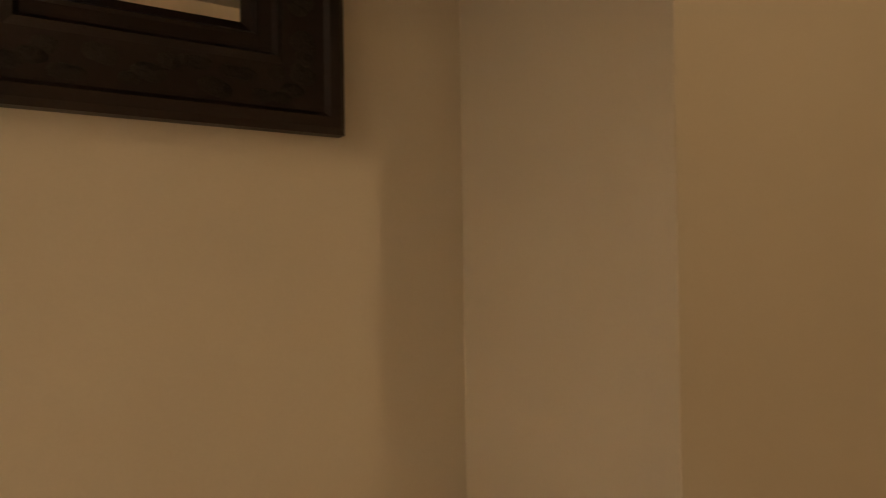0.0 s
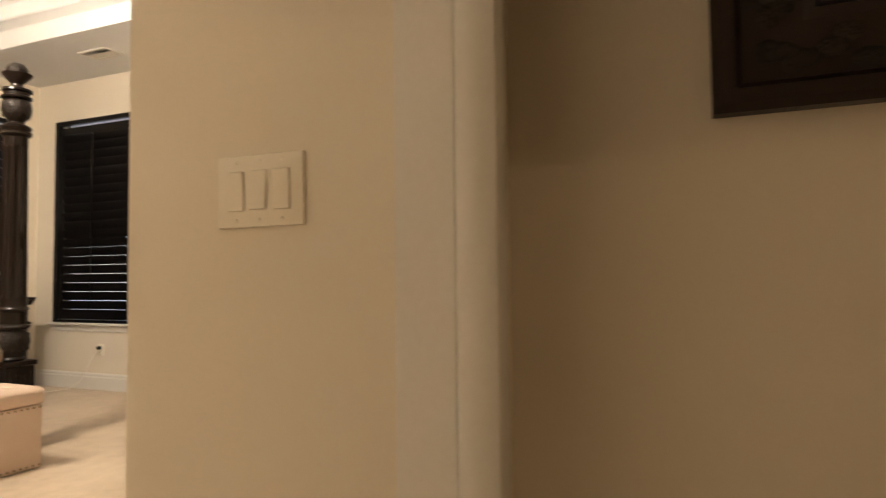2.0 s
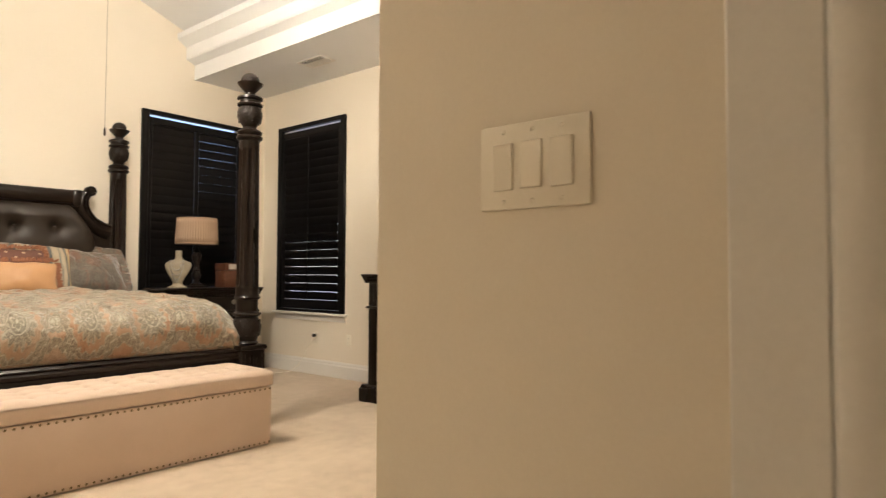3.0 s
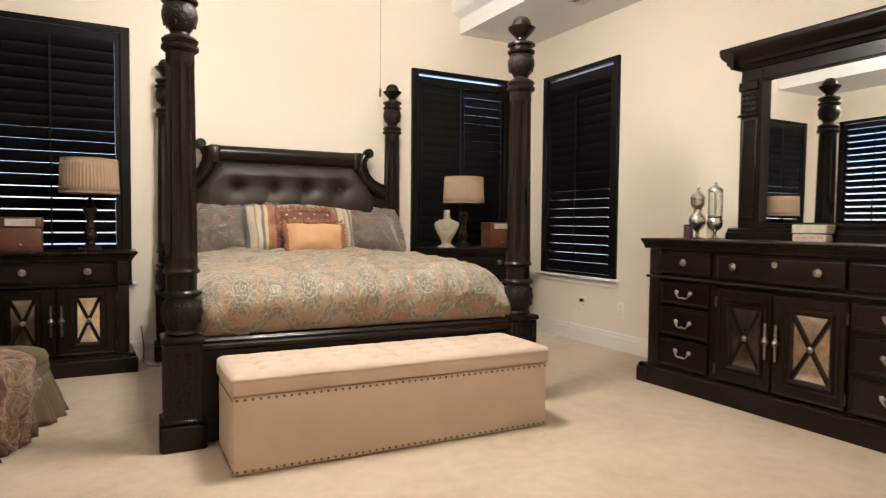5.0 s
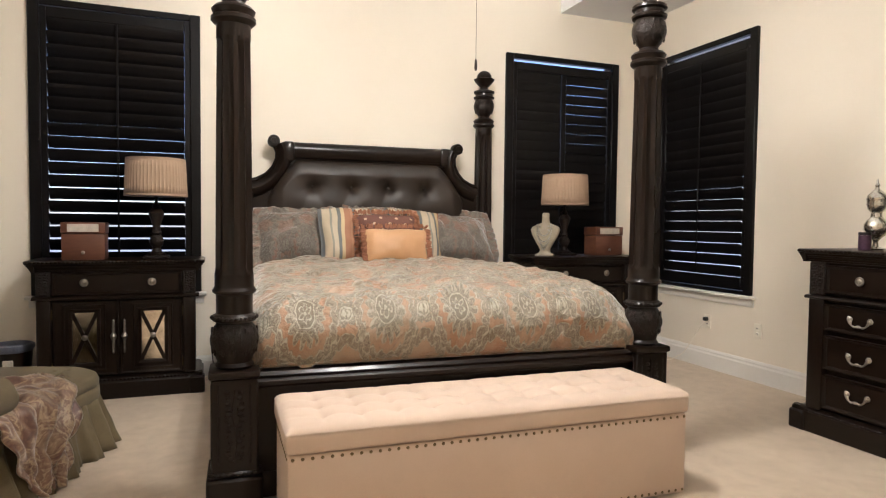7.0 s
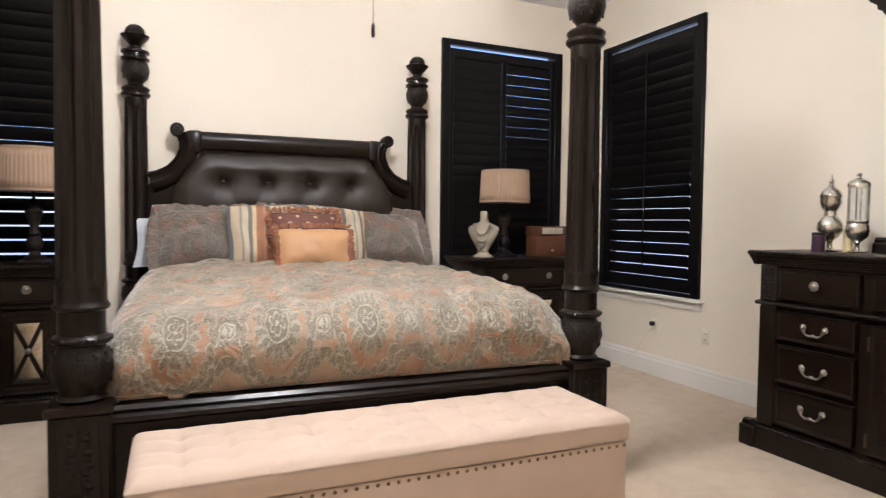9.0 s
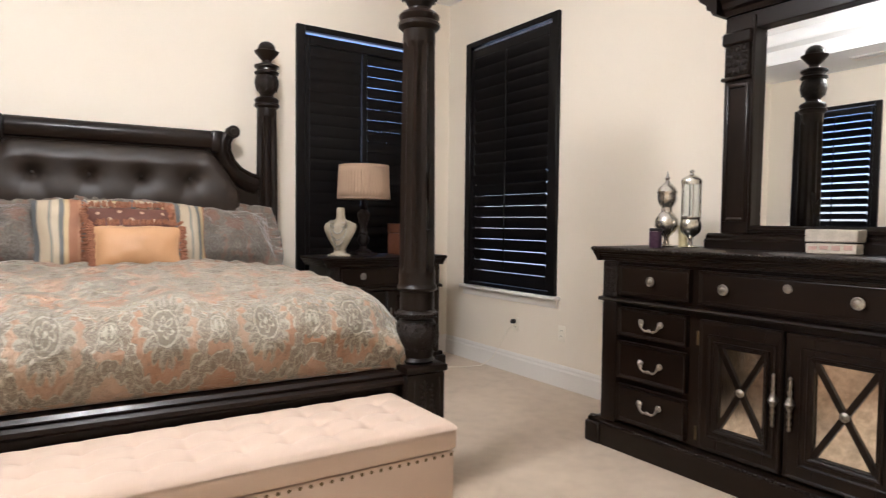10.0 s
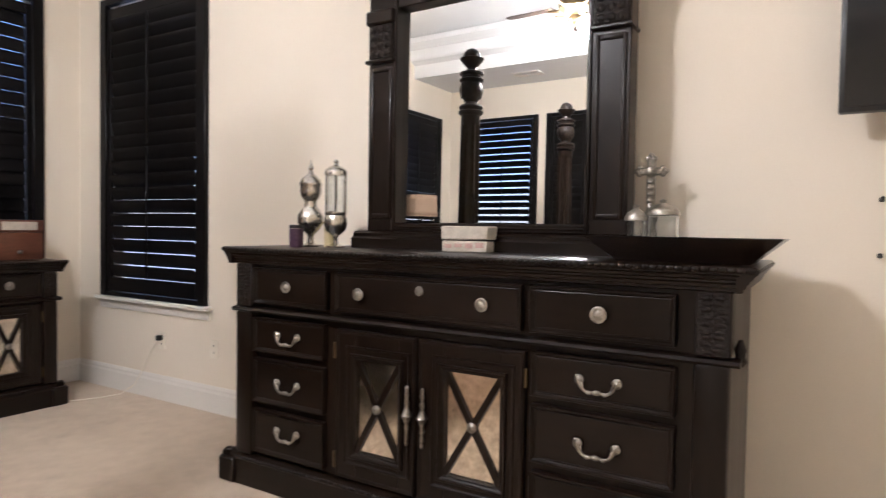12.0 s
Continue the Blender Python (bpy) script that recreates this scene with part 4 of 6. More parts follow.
bm = bx(bmesh.new(), -0.892, 0.892, -0.256, 0.256, 0.375, 0.458, 0.020, 3)
lid = part("lid", bm, BENCH, bench)
part("tufted_top", grid(bmesh.new(), 180, 50, lid_top), BENCH, lid, soft=180)
nail = mesh_of("nailhead", ball(bmesh.new(), (0, 0, 0), 0.0068, (1, 0.55, 1), 8, 5), BRASS)
for k in range(49):
    for z in (0.357, 0.022):
        piece("nailhead", nail, bench, pose(-0.866 + 0.0361 * k, -0.2445, z))
for k in range(12):
    for s in (-1, 1):
        for z in (0.357, 0.022):
            piece("nailhead", nail, bench, pose(s * 0.8845, -0.226 + 0.038 * k, z, 0, 0, 90))


# ---- shared fittings for the nightstands and the dresser ----
def knob(parent, x, y, z, r=0.027):
    """A round pull on a front that faces -y."""
    m = Matrix.Translation((x, y, z)) @ Euler((radians(90), 0, 0)).to_matrix().to_4x4()
    bm = lathe(bmesh.new(), [(r * 0.5, 0.0), (r * 0.45, 0.008), (r * 0.9, 0.010), (r, 0.013), (r * 0.97, 0.017), (r * 0.84, 0.018), (r * 0.78, 0.0155), (r * 0.55, 0.0155), (r * 0.42, 0.019), (r * 0.2, 0.0205), (0.0, 0.021)], seg=18, m=m)
    part("knob", bm, SILVER, parent, "aged silver round knob")


def bail(parent, x, y, z, w=0.058):
    """A drooping ornate drawer pull."""
    bm = bmesh.new()
    for s in (-1, 1):
        ball(bm, (x + s * w, y - 0.012, z + 0.012), 0.017, (1, 0.55, 1), 12, 8)
        ball(bm, (x + s * w, y - 0.020, z + 0.012), 0.008, (1, 1, 1), 8, 6)
    for s in (-1, 1):
        ball(bm, (x + s * w * 1.10, y - 0.014, z + 0.022), 0.008, (1, 0.8, 1), 8, 6)
        ball(bm, (x + s * w * 0.84, y - 0.018, z - 0.004), 0.009, (0.8, 0.8, 1.1), 8, 6)
    pts = [(x + w * q, y - 0.022, z + d) for q, d in ((-1.0, 0.010), (-0.86, -0.008), (-0.66, -0.021), (-0.42, -0.026), (-0.2, -0.024), (0, -0.021), (0.2, -0.024), (0.42, -0.026), (0.66, -0.021), (0.86, -0.008), (1.0, 0.010))]
    tube(bm, pts, [0.006, 0.0065, 0.0045, 0.0065, 0.0045, 0.006, 0.0045, 0.0065, 0.0045, 0.0065, 0.006], 8)
    ball(bm, (x, y - 0.023, z - 0.023), 0.0105, (1.5, 0.9, 0.85), 10, 6)
    for s in (-0.42, 0.42):
        ball(bm, (x + s * w, y - 0.023, z - 0.026), 0.0075, (1.2, 0.9, 0.9), 8, 5)
    part("bail_pull", bm, SILVER, parent, "aged silver drop pull")


def long_pull(parent, x, y, z):
    bm = lathe(bmesh.new(), [(1.0 * pr, pz) for pr, pz in [(0.004, -0.115), (0.009, -0.105), (0.006, -0.095), (0.010, -0.08), (0.006, -0.065), (0.011, -0.05), (0.007, -0.035), (0.012, -0.02), (0.022, 0.0), (0.012, 0.02), (0.007, 0.035),
                             (0.011, 0.05), (0.006, 0.065), (0.010, 0.08), (0.006, 0.095), (0.009, 0.105), (0.004, 0.115)]], (x, y - 0.016, z), 10)
    part("door_pull", bm, TARNISHED, parent, "aged silver figured door pull")


def panel_frame(bm, x0, x1, z0, z1, y, w, d):
    """A raised moulding round a panel on a front that faces -y."""
    o = [(0, 0), (0, -d * 0.8), (w * 0.08, -d), (w * 0.30, -d), (w * 0.38, -d * 0.72), (w * 0.50, -d * 0.72), (w * 0.78, -d * 0.22), (w * 0.92, -d * 0.30), (w, -d * 0.15), (w, 0)]
    for ax, a0, a1, b, sg in (("x", x0, x1, z0, 1), ("x", x0, x1, z1, -1)):
        prism(bm, [(y + q, b + sg * p) for p, q in o], "x", a0, a1)
    for b, sg in ((x0, 1), (x1, -1)):
        prism(bm, [(b + sg * p, y + q) for p, q in o], "z", z0 + w * 0.3, z1 - w * 0.3)
    return bm


def drawer(parent, x0, x1, z0, z1, y):
    d = part("drawer", box(x0, x1, y - 0.006, y + 0.3, z0, z1, 0.003), WOOD_H, parent)
    bm = panel_frame(bmesh.new(), x0, x1, z0, z1, y - 0.006, 0.019, 0.012)
    part("drawer_moulding", bm, WOOD_H, d)
    return d


def cross_door(parent, x0, x1, z0, z1, y, g, pull_side):
    """A door with an antique mirror panel behind an X; g is the panel's inset."""
    gx0, gx1, gz0, gz1 = x0 + g[0], x1 - g[1], z0 + g[2], z1 - g[3]
    bm = bmesh.new()
    bx(bm, x0, gx0, y - 0.010, y + 0.015, z0, z1, 0.002)
    bx(bm, gx1, x1, y - 0.010, y + 0.015, z0, z1, 0.002)
    bx(bm, gx0, gx1, y - 0.010, y + 0.015, z0, gz0, 0.002)
    bx(bm, gx0, gx1, y - 0.010, y + 0.015, gz1, z1, 0.002)
    d = part("door", bm, WOOD, parent)
    bm = panel_frame(bmesh.new(), gx0 - 0.022, gx1 + 0.022, gz0 - 0.022, gz1 + 0.022, y - 0.010, 0.024, 0.012)
    panel_frame(bm, gx0 - 0.052, gx1 + 0.052, gz0 - 0.052, gz1 + 0.052, y - 0.010, 0.012, 0.006)
    panel_frame(bm, x0 + 0.004, x1 - 0.004, z0 + 0.004, z1 - 0.004, y - 0.010, 0.014, 0.006)
    part("door_moulding", bm, WOOD, d)
    part("mirror_panel", box(gx0, gx1, y + 0.004, y + 0.009, gz0, gz1), OLD_MIRROR, d, "spotted antique mirror panel")
    for q in ((gx0, gx1), (gx1, gx0)):
        bm = bmesh.new()
        L = math.hypot(gx1 - gx0, gz1 - gz0)
        a = math.atan2(gz1 - gz0, q[1] - q[0])
        m = Matrix.Translation(((gx0 + gx1) / 2, y - 0.001, (gz0 + gz1) / 2)) @ Matrix.Rotation(-a, 4, "Y")
        vs = bmesh.ops.create_cube(bm, size=1, matrix=m @ Matrix.Diagonal((L, 0.010, 0.024, 1)))
        part("cross_bar", bm, WOOD, d)
    m = Matrix.Translation(((gx0 + gx1) / 2, y - 0.006, (gz0 + gz1) / 2)) @ Euler((radians(90), 0, 0)).to_matrix().to_4x4()
    part("rosette", lathe(bmesh.new(), [(0.019, 0), (0.019, 0.004), (0.012, 0.007), (0.009, 0.011), (0, 0.012)], seg=16, m=m), TARNISHED, d, "silver rosette")
    long_pull(d, x1 - 0.030 if pull_side > 0 else x0 + 0.030, y - 0.010, (z0 + z1) / 2 + 0.01)
    hx = x0 - 0.006 if pull_side > 0 else x1 + 0.006
    for z in (z0 + 0.07, z1 - 0.09):
        part("hinge", lathe(bmesh.new(), [(0.006, -0.033), (0.006, 0.033)], (hx, y - 0.012, z), 10), BRASS, d, "small brass hinge")
    return d


def rope_edge(bm, x0, x1, y, z, r=0.008, along="x"):
    n = int((x1 - x0) / 0.024)
    for k in range(n):
        t = x0 + (k + 0.5) * (x1 - x0) / n
        if along == "x":
            ball(bm, (t, y, z + 0.003), r, (1.3, 0.8, 0.95), 8, 5)
        else:
            ball(bm, (y, t, z), r, (0.8, 1.3, 0.9), 8, 5)
    return bm


def case_top(parent, x0, x1, y0, y1, z, name="top"):
    o = [(0.0, z - 0.075), (-0.010, z - 0.073), (-0.010, z - 0.064), (-0.016, z - 0.062), (-0.018, z - 0.052), (-0.026, z - 0.046), (-0.026, z - 0.040), (-0.034, z - 0.036), (-0.037, z - 0.027), (-0.046, z - 0.022), (-0.046, z - 0.004), (-0.040, z)]
    bm = bmesh.new()
    f = [(y0 + a, b) for a, b in o] + [(y1, z), (y1, z - 0.075)]
    prism(bm, f, "x", x0, x1)
    for s, xe in ((-1, x0), (1, x1)):
        prism(bm, [(xe - s * a, b) for a, b in o] + [(xe - s * 0.01, z), (xe - s * 0.01, z - 0.075)], "y", y0 - 0.036, y1)
    t = part(name, bm, WOOD_H, parent)
    bm = rope_edge(bmesh.new(), x0 - 0.04, x1 + 0.04, y0 - 0.049, z - 0.013, 0.010)
    for xe in (x0 - 0.045, x1 + 0.045):
        rope_edge(bm, y0 - 0.04, y1, xe, z - 0.012, along="y")
    part("rope_moulding", bm, WOOD_H, t, "rope-carved edge")
    return t


def case_base(parent, x0, x1, y0, y1, h, proud=0.05):
    o = [(0.0, 0.0), (0.015 - proud, 0.0), (0.015 - proud, h * 0.72), (-0.022, h * 0.82), (-0.022, h * 0.92), (-0.004, h), (0.02, h), (0.02, 0.0)]
    bm = bmesh.new()
    prism(bm, [(y0 + a, b) for a, b in o], "x", x0 - 0.03, x1 + 0.03)
    for s, xe in ((-1, x0), (1, x1)):
        prism(bm, [(xe - s * a, b) for a, b in o], "y", y0 - 0.022, y1)
        bx(bm, xe - 0.055 if s > 0 else xe - 0.045, xe + 0.045 if s > 0 else xe + 0.055, y0 - proud, y0 + 0.05, 0, h * 0.8, 0.008)
    b = part("base", bm, WOOD_H, parent)
    part("rope_moulding", rope_edge(bmesh.new(), x0 + 0.06, x1 - 0.06, y0 - 0.026, h * 0.86, 0.010), WOOD_H, b)
    return b


def pilaster(parent, xc, y, z0, zm, z1, w):
    p = part("pilaster", box(xc - w / 2, xc + w / 2, y - 0.028, y + 0.05, z0, zm, 0.012, 2), WOOD, parent)
    bm = bx(bmesh.new(), xc - w / 2, xc + w / 2, y - 0.026, y + 0.05, zm + 0.02, z1, 0.006)
    part("carved_block", bm, CARVED, p)
    bm = bmesh.new()
    rnd = random.Random(int(z1 * 1000))
    for k in range(9):
        z = zm + 0.038 + (z1 - zm - 0.056) * k / 8
        for s in (-1, 1):
            ball(bm, (xc + s * w * (0.10 + 0.12 * abs(math.sin(k * 1.3))), y - 0.0265, z + rnd.uniform(-0.004, 0.004)), w * rnd.uniform(0.07, 0.12), (1.5, 0.4, 0.7), 8, 5)
        ball(bm, (xc, y - 0.027, z + 0.006), w * 0.06, (0.8, 0.5, 1.4), 8, 5)
    tagged(part("carving", bm, CARVED, p, "carved leaf ornament"), kind="stuff")
    return p


# ---- nightstands ----
def nightstand(m, label):
    n = thing("nightstand", label, "nightstand", m, "nightstands beside the bed")
    W, D, H = 0.50, 0.40, 0.945
    part("body", box(-W + 0.03, W - 0.03, 0.01, D, 0.10, H - 0.075, 0.004), WOOD, n)
    case_top(n, -W, W, -0.01, D, H)
    case_base(n, -W, W, 0.0, D, 0.15)
    for s in (-1, 1):
        pilaster(n, s * (W - 0.055), 0.0, 0.15, 0.685, H - 0.075, 0.085)
    part("waist_moulding", prism(bmesh.new(), [(0.01, 0.68), (-0.035, 0.685), (-0.04, 0.695), (-0.03, 0.705), (0.01, 0.71)], "x", -W - 0.01, W + 0.01), WOOD_H, n)
    d = drawer(n, -W + 0.105, W - 0.105, 0.715, 0.862, 0.0)
    for x in (-0.207, 0.207):
        knob(d, x, -0.012, 0.795)
    cross_door(n, -W + 0.105, -0.004, 0.16, 0.675, 0.0, (0.11, 0.13, 0.09, 0.08), 1)
    cross_door(n, 0.004, W - 0.105, 0.16, 0.675, 0.0, (0.13, 0.11, 0.09, 0.08), -1)
    return n


NL, NR = pose(0.975, 7.43, 0), pose(4.625, 7.34, 0)
nl = nightstand(NL, "dark carved nightstand with mirrored X doors below the window")
tagged(copy_thing(nl, NR), "dark carved nightstand with mirrored X doors beside the bed")


# ---- table lamps ----
def table_lamp(m, label):
    l = thing("table_lamp", label, "lamp", m, "table lamps on the nightstands")
    part("foot", box(-0.085, 0.085, -0.085, 0.085, 0.0, 0.022, 0.008, 2), CARVED, l)
    part("stem", lathe(bmesh.new(), [(0.060, 0.022), (0.062, 0.035), (0.036, 0.050), (0.026, 0.075), (0.040, 0.095), (0.050, 0.125), (0.040, 0.155), (0.026, 0.170), (0.038, 0.180), (0.030, 0.195),
                                     (0.024, 0.225), (0.032, 0.255), (0.044, 0.290), (0.052, 0.325), (0.040, 0.350), (0.022, 0.365), (0.034, 0.375), (0.020, 0.390), (0.011, 0.405), (0.011, 0.47)], seg=20), CARVED, l, "dark turned and carved stem")
    part("socket", lathe(bmesh.new(), [(0.018, 0.465), (0.020, 0.50), (0.014, 0.53), (0.02, 0.55), (0.028, 0.59), (0.02, 0.625), (0.0, 0.64)], seg=14), PLASTER, l, "unlit bulb")
    n = 52
    bm = bmesh.new()
    rows = []
    for r, z in ((0.206, 0.45), (0.2025, 0.51), (0.199, 0.58), (0.196, 0.65), (0.193, 0.705)):
        row = []
        for k in range(2 * n):
            a = math.pi * k / n
            q = r + (0.0045 if k % 2 else -0.0025)
            row.append(bm.verts.new((q * math.cos(a), q * math.sin(a), z)))
        rows.append(row)
    for lo, hi in zip(rows, rows[1:]):
        for k in range(2 * n):
            bm.faces.new((lo[k], lo[(k + 1) % (2 * n)], hi[(k + 1) % (2 * n)], hi[k]))
    s = part("shade", bm, SHADE, l, "pleated taupe drum shade", soft=60)
    mod = s.modifiers.new("thickness", "SOLIDIFY")
    mod.thickness = 0.003
    for r, z in ((0.2095, 0.452), (0.1965, 0.703)):
        bm = lathe(bmesh.new(), [(r - 0.005, z - 0.008), (r, z - 0.008), (r, z + 0.008), (r - 0.005, z + 0.008), (r - 0.005, z - 0.008)], seg=60)
        part("shade_trim", bm, SHADE, s)
    bm = bmesh.new()
    for k in range(3):
        a = 2 * math.pi * k / 3
        tube(bm, [(0.012 * math.cos(a), 0.012 * math.sin(a), 0.655), (0.192 * math.cos(a), 0.192 * math.sin(a), 0.70)], 0.0022, 6)
    part("shade_spider", bm, BRASS, s)
    return l


tl = table_lamp(pose(1.20, 7.60, 0.945), "unlit lamp with a pleated taupe shade on the nightstand")
copy_thing(tl, pose(4.52, 7.52, 0.945))


# ---- things on the nightstands ----
def keepsake_box(m, label, w):
    b = thing("wooden_box", label, "box", m, "boxes on the nightstands")
    part("body", box(-w / 2, w / 2, 0, 0.17, 0, 0.175, 0.005, 2), BOXWOOD, b)
    part("lid", box(-w / 2 - 0.004, w / 2 + 0.004, -0.004, 0.174, 0.178, 0.255, 0.006, 2), BOXWOOD, b)
    part("label_panel", box(-w * 0.36, w * 0.36, -0.0075, -0.0035, 0.190, 0.243, 0.001), PAPER, b, "cream paper label")
    m2 = Matrix.Translation((0, 0, 0.05)) @ Euler((radians(90), 0, 0)).to_matrix().to_4x4()
    part("knob", lathe(bmesh.new(), [(0.011, 0), (0.008, 0.006), (0.013, 0.012), (0.008, 0.018), (0, 0.019)], seg=12, m=m2), SILVER, b)
    return b


keepsake_box(pose(0.755, 7.48, 0.945), "reddish-brown wooden box with a cream label", 0.26)
keepsake_box(pose(4.955, 7.46, 0.945, 0, 0, 4), "reddish-brown wooden box with a cream label", 0.30)
bm = bmesh.new()


def bust_ring(z, rx, ry, oy):
    return [Vector((rx * math.copysign(abs(math.cos(a)) ** 0.85, math.cos(a)), oy + ry * math.sin(a), z)) for a in [2 * math.pi * k / 28 for k in range(28)]]


BUST = [(0.0, 0.085, 0.075, 0), (0.015, 0.085, 0.075, 0), (0.03, 0.05, 0.045, 0), (0.055, 0.042, 0.04, 0), (0.09, 0.060, 0.048, 0), (0.14, 0.092, 0.056, 0.0), (0.19, 0.118, 0.056, 0.005),
        (0.225, 0.128, 0.052, 0.012), (0.25, 0.118, 0.045, 0.018), (0.268, 0.075, 0.038, 0.02), (0.285, 0.036, 0.032, 0.02), (0.32, 0.030, 0.029, 0.018), (0.36, 0.031, 0.030, 0.015), (0.372, 0.022, 0.02, 0.015)]
rings = [[bm.verts.new(p) for p in bust_ring(*r)] for r in BUST]
for lo, hi in zip(rings, rings[1:]):
    for k in range(28):
        bm.faces.new((lo[k], lo[(k + 1) % 28], hi[(k + 1) % 28], hi[k]))
bm.faces.new(rings[-1])
bm.faces.new(rings[0][::-1])
solid("necklace_bust", bm, surface("aged_linen_bust", (0.27, 0.23, 0.165), (0.44, 0.38, 0.285), 0.75, 0, (14, 140), (1, 1, 1), 0.3, 0.003), "white plaster necklace display bust on the nightstand", "display bust", pose(4.27, 7.42, 0.945, 0, 0, -42), soft=180)
bm = bmesh.new()
for n_strand, (drop, hw) in enumerate(((0.11, 0.055), (0.16, 0.068), (0.20, 0.06), (0.225, 0.035))):
    for k in range(26):
        t = -1 + 2 * k / 25
        x = hw * math.sin(t * 1.5)
        z = 0.285 - drop * (math.cos(t * 1.5) ** 0.8)
        y = -0.036 - 0.018 * math.cos(t * 1.5)
        ball(bm, (x, y, z), 0.0055 + 0.002 * (k % 3 == 0), (1, 1, 1), 7, 5)
solid("bead_necklace", bm, SILVER, "silvery bead necklaces hung on the bust", "necklace", pose(4.27, 7.42, 0.945, 0, 0, -42))
bm = bmesh.new()
for k in range(30):
    a = k * 0.55
    ball(bm, (0.03 * math.cos(a) + 0.03 * math.sin(a * 0.4), 0.025 * math.sin(a), 0.006), 0.006, (1, 1, 1), 7, 5)
solid("bracelet", bm, SILVER, "small heap of silvery beads beside the bust", "bracelet", pose(4.20, 7.37, 0.9455))

# ---- dresser ----
DR = pose(4.915, 4.315, 0, 0, 0, -90)   # local x runs south, local y into the wall
dr = thing("dresser", "wide dark carved dresser with silver pulls and mirrored doors", "dresser", DR)
W, E, D, H = 1.065, 1.022, 0.585, 1.09
part("body", box(-W + 0.02, E - 0.015, 0.012, D, 0.10, H - 0.075, 0.004), WOOD, dr)
case_top(dr, -W - 0.01, E + 0.01, -0.012, D, H)
case_base(dr, -W - 0.05, E + 0.01, -0.005, D, 0.145, 0.036)
pilaster(dr, -W + 0.056, 0.0, 0.145, 0.80, H - 0.075, 0.10)
pilaster(dr, E - 0.060, 0.0, 0.145, 0.80, H - 0.075, 0.10)
part("waist_moulding", prism(bmesh.new(), [(0.012, 0.793), (-0.024, 0.797), (-0.032, 0.806), (-0.024, 0.815), (0.012, 0.820)], "x", -W - 0.02, E + 0.015), WOOD_H, dr)
# the side finials of the waist
for xe in (-W - 0.004, E + 0.008):
    part("corner_scroll", lathe(bmesh.new(), [(0.010, -0.03), (0.020, -0.015), (0.013, 0.0), (0.018, 0.02), (0.006, 0.05)], (xe, 0.05, 0.82), 12), CARVED, dr)


def dy(y):
    return 4.315 - y


d = drawer(dr, dy(5.275), dy(4.845), 0.838, 0.998, 0.0)
knob(d, dy(5.065), -0.012, 0.922, 0.026)
d = drawer(dr, dy(4.80), dy(3.965), 0.838, 0.998, 0.0)
knob(d, dy(4.668), -0.012, 0.918, 0.026)
knob(d, dy(4.114), -0.012, 0.918, 0.026)
part("keyhole_plate", lathe(bmesh.new(), [(0.020, 0), (0.018, 0.004), (0.008, 0.006), (0, 0.006)], seg=14, m=Matrix.Translation((dy(4.389), -0.006, 0.948)) @ Euler((radians(90), 0, 0)).to_matrix().to_4x4()), SILVER, d, "small silver keyhole plate")
d = drawer(dr, dy(3.934), dy(3.459), 0.838, 0.998, 0.0)
knob(d, dy(3.693), -0.012, 0.918, 0.028)
for z0, z1, zh in ((0.622, 0.775, 0.690), (0.395, 0.592, 0.480), (0.165, 0.362, 0.268)):
    d = drawer(dr, dy(5.275), dy(4.855), z0, z1, 0.0)
    bail(d, dy(5.062), -0.006, zh + 0.005)
    d = drawer(dr, dy(3.925), dy(3.455), z0, z1, 0.0)
    bail(d, dy(3.692), -0.006, zh, 0.062)
cross_door(dr, dy(4.79), dy(4.395), 0.155, 0.768, 0.0, (0.100, 0.080, 0.115, 0.115), 1)
cross_door(dr, dy(4.385), dy(3.95), 0.155, 0.768, 0.0, (0.115, 0.088, 0.115, 0.105), -1)

# ---- dresser mirror ----
dm = thing("dresser_mirror", "tall dark mirror with columns and cornice standing on the dresser", "mirror", pose(5.33, 4.345, 1.09, 0, 0, -90))
TOP = 1.36
part("plinth", prism(bmesh.new(), [(0.13, 0.0), (-0.045, 0.0), (-0.045, 0.045), (-0.030, 0.055), (-0.030, 0.068), (-0.015, 0.080), (0.13, 0.080)], "x", -0.685, 0.685), WOOD_H, dm)
for s in (-1, 1):
    c = part("column", box(s * 0.470, s * 0.620, -0.005, 0.10, 0.08, 1.02, 0.004), WOOD, dm)
    bm = bmesh.new()
    for a, b in ((0.484, 0.500), (0.590, 0.606)):
        bx(bm, s * a, s * b, -0.014, 0.0, 0.14, 0.85, 0.005, 2)
    bx(bm, s * 0.500, s * 0.590, -0.014, 0.0, 0.14, 0.162, 0.005, 2)
    bx(bm, s * 0.500, s * 0.590, -0.014, 0.0, 0.828, 0.85, 0.005, 2)
    part("column_moulding", bm, WOOD, c)
    part("capital", box(s * 0.478, s * 0.615, -0.020, 0.09, 0.885, 1.05, 0.008), CARVED, c)
    bm = bmesh.new()
    for k in range(4):
        for j in (-1, 0, 1):
            ball(bm, (s * 0.546 + j * 0.040, -0.022, 0.91 + 0.038 * k), 0.018, (1, 0.4, 0.9), 8, 5)
    tagged(part("carving", bm, CARVED, c, "carved leaf ornament"), kind="stuff")
    part("necking", box(s * 0.466, s * 0.628, -0.030, 0.10, 0.868, 0.886, 0.005), WOOD, c)
    part("impost", box(s * 0.466, s * 0.628, -0.030, 0.10, 1.048, 1.115, 0.010), WOOD, c)
bm = bmesh.new()
bx(bm, -0.470, -0.453, -0.012, 0.06, 0.08, 1.18, 0.004)
bx(bm, 0.453, 0.470, -0.012, 0.06, 0.08, 1.18, 0.004)
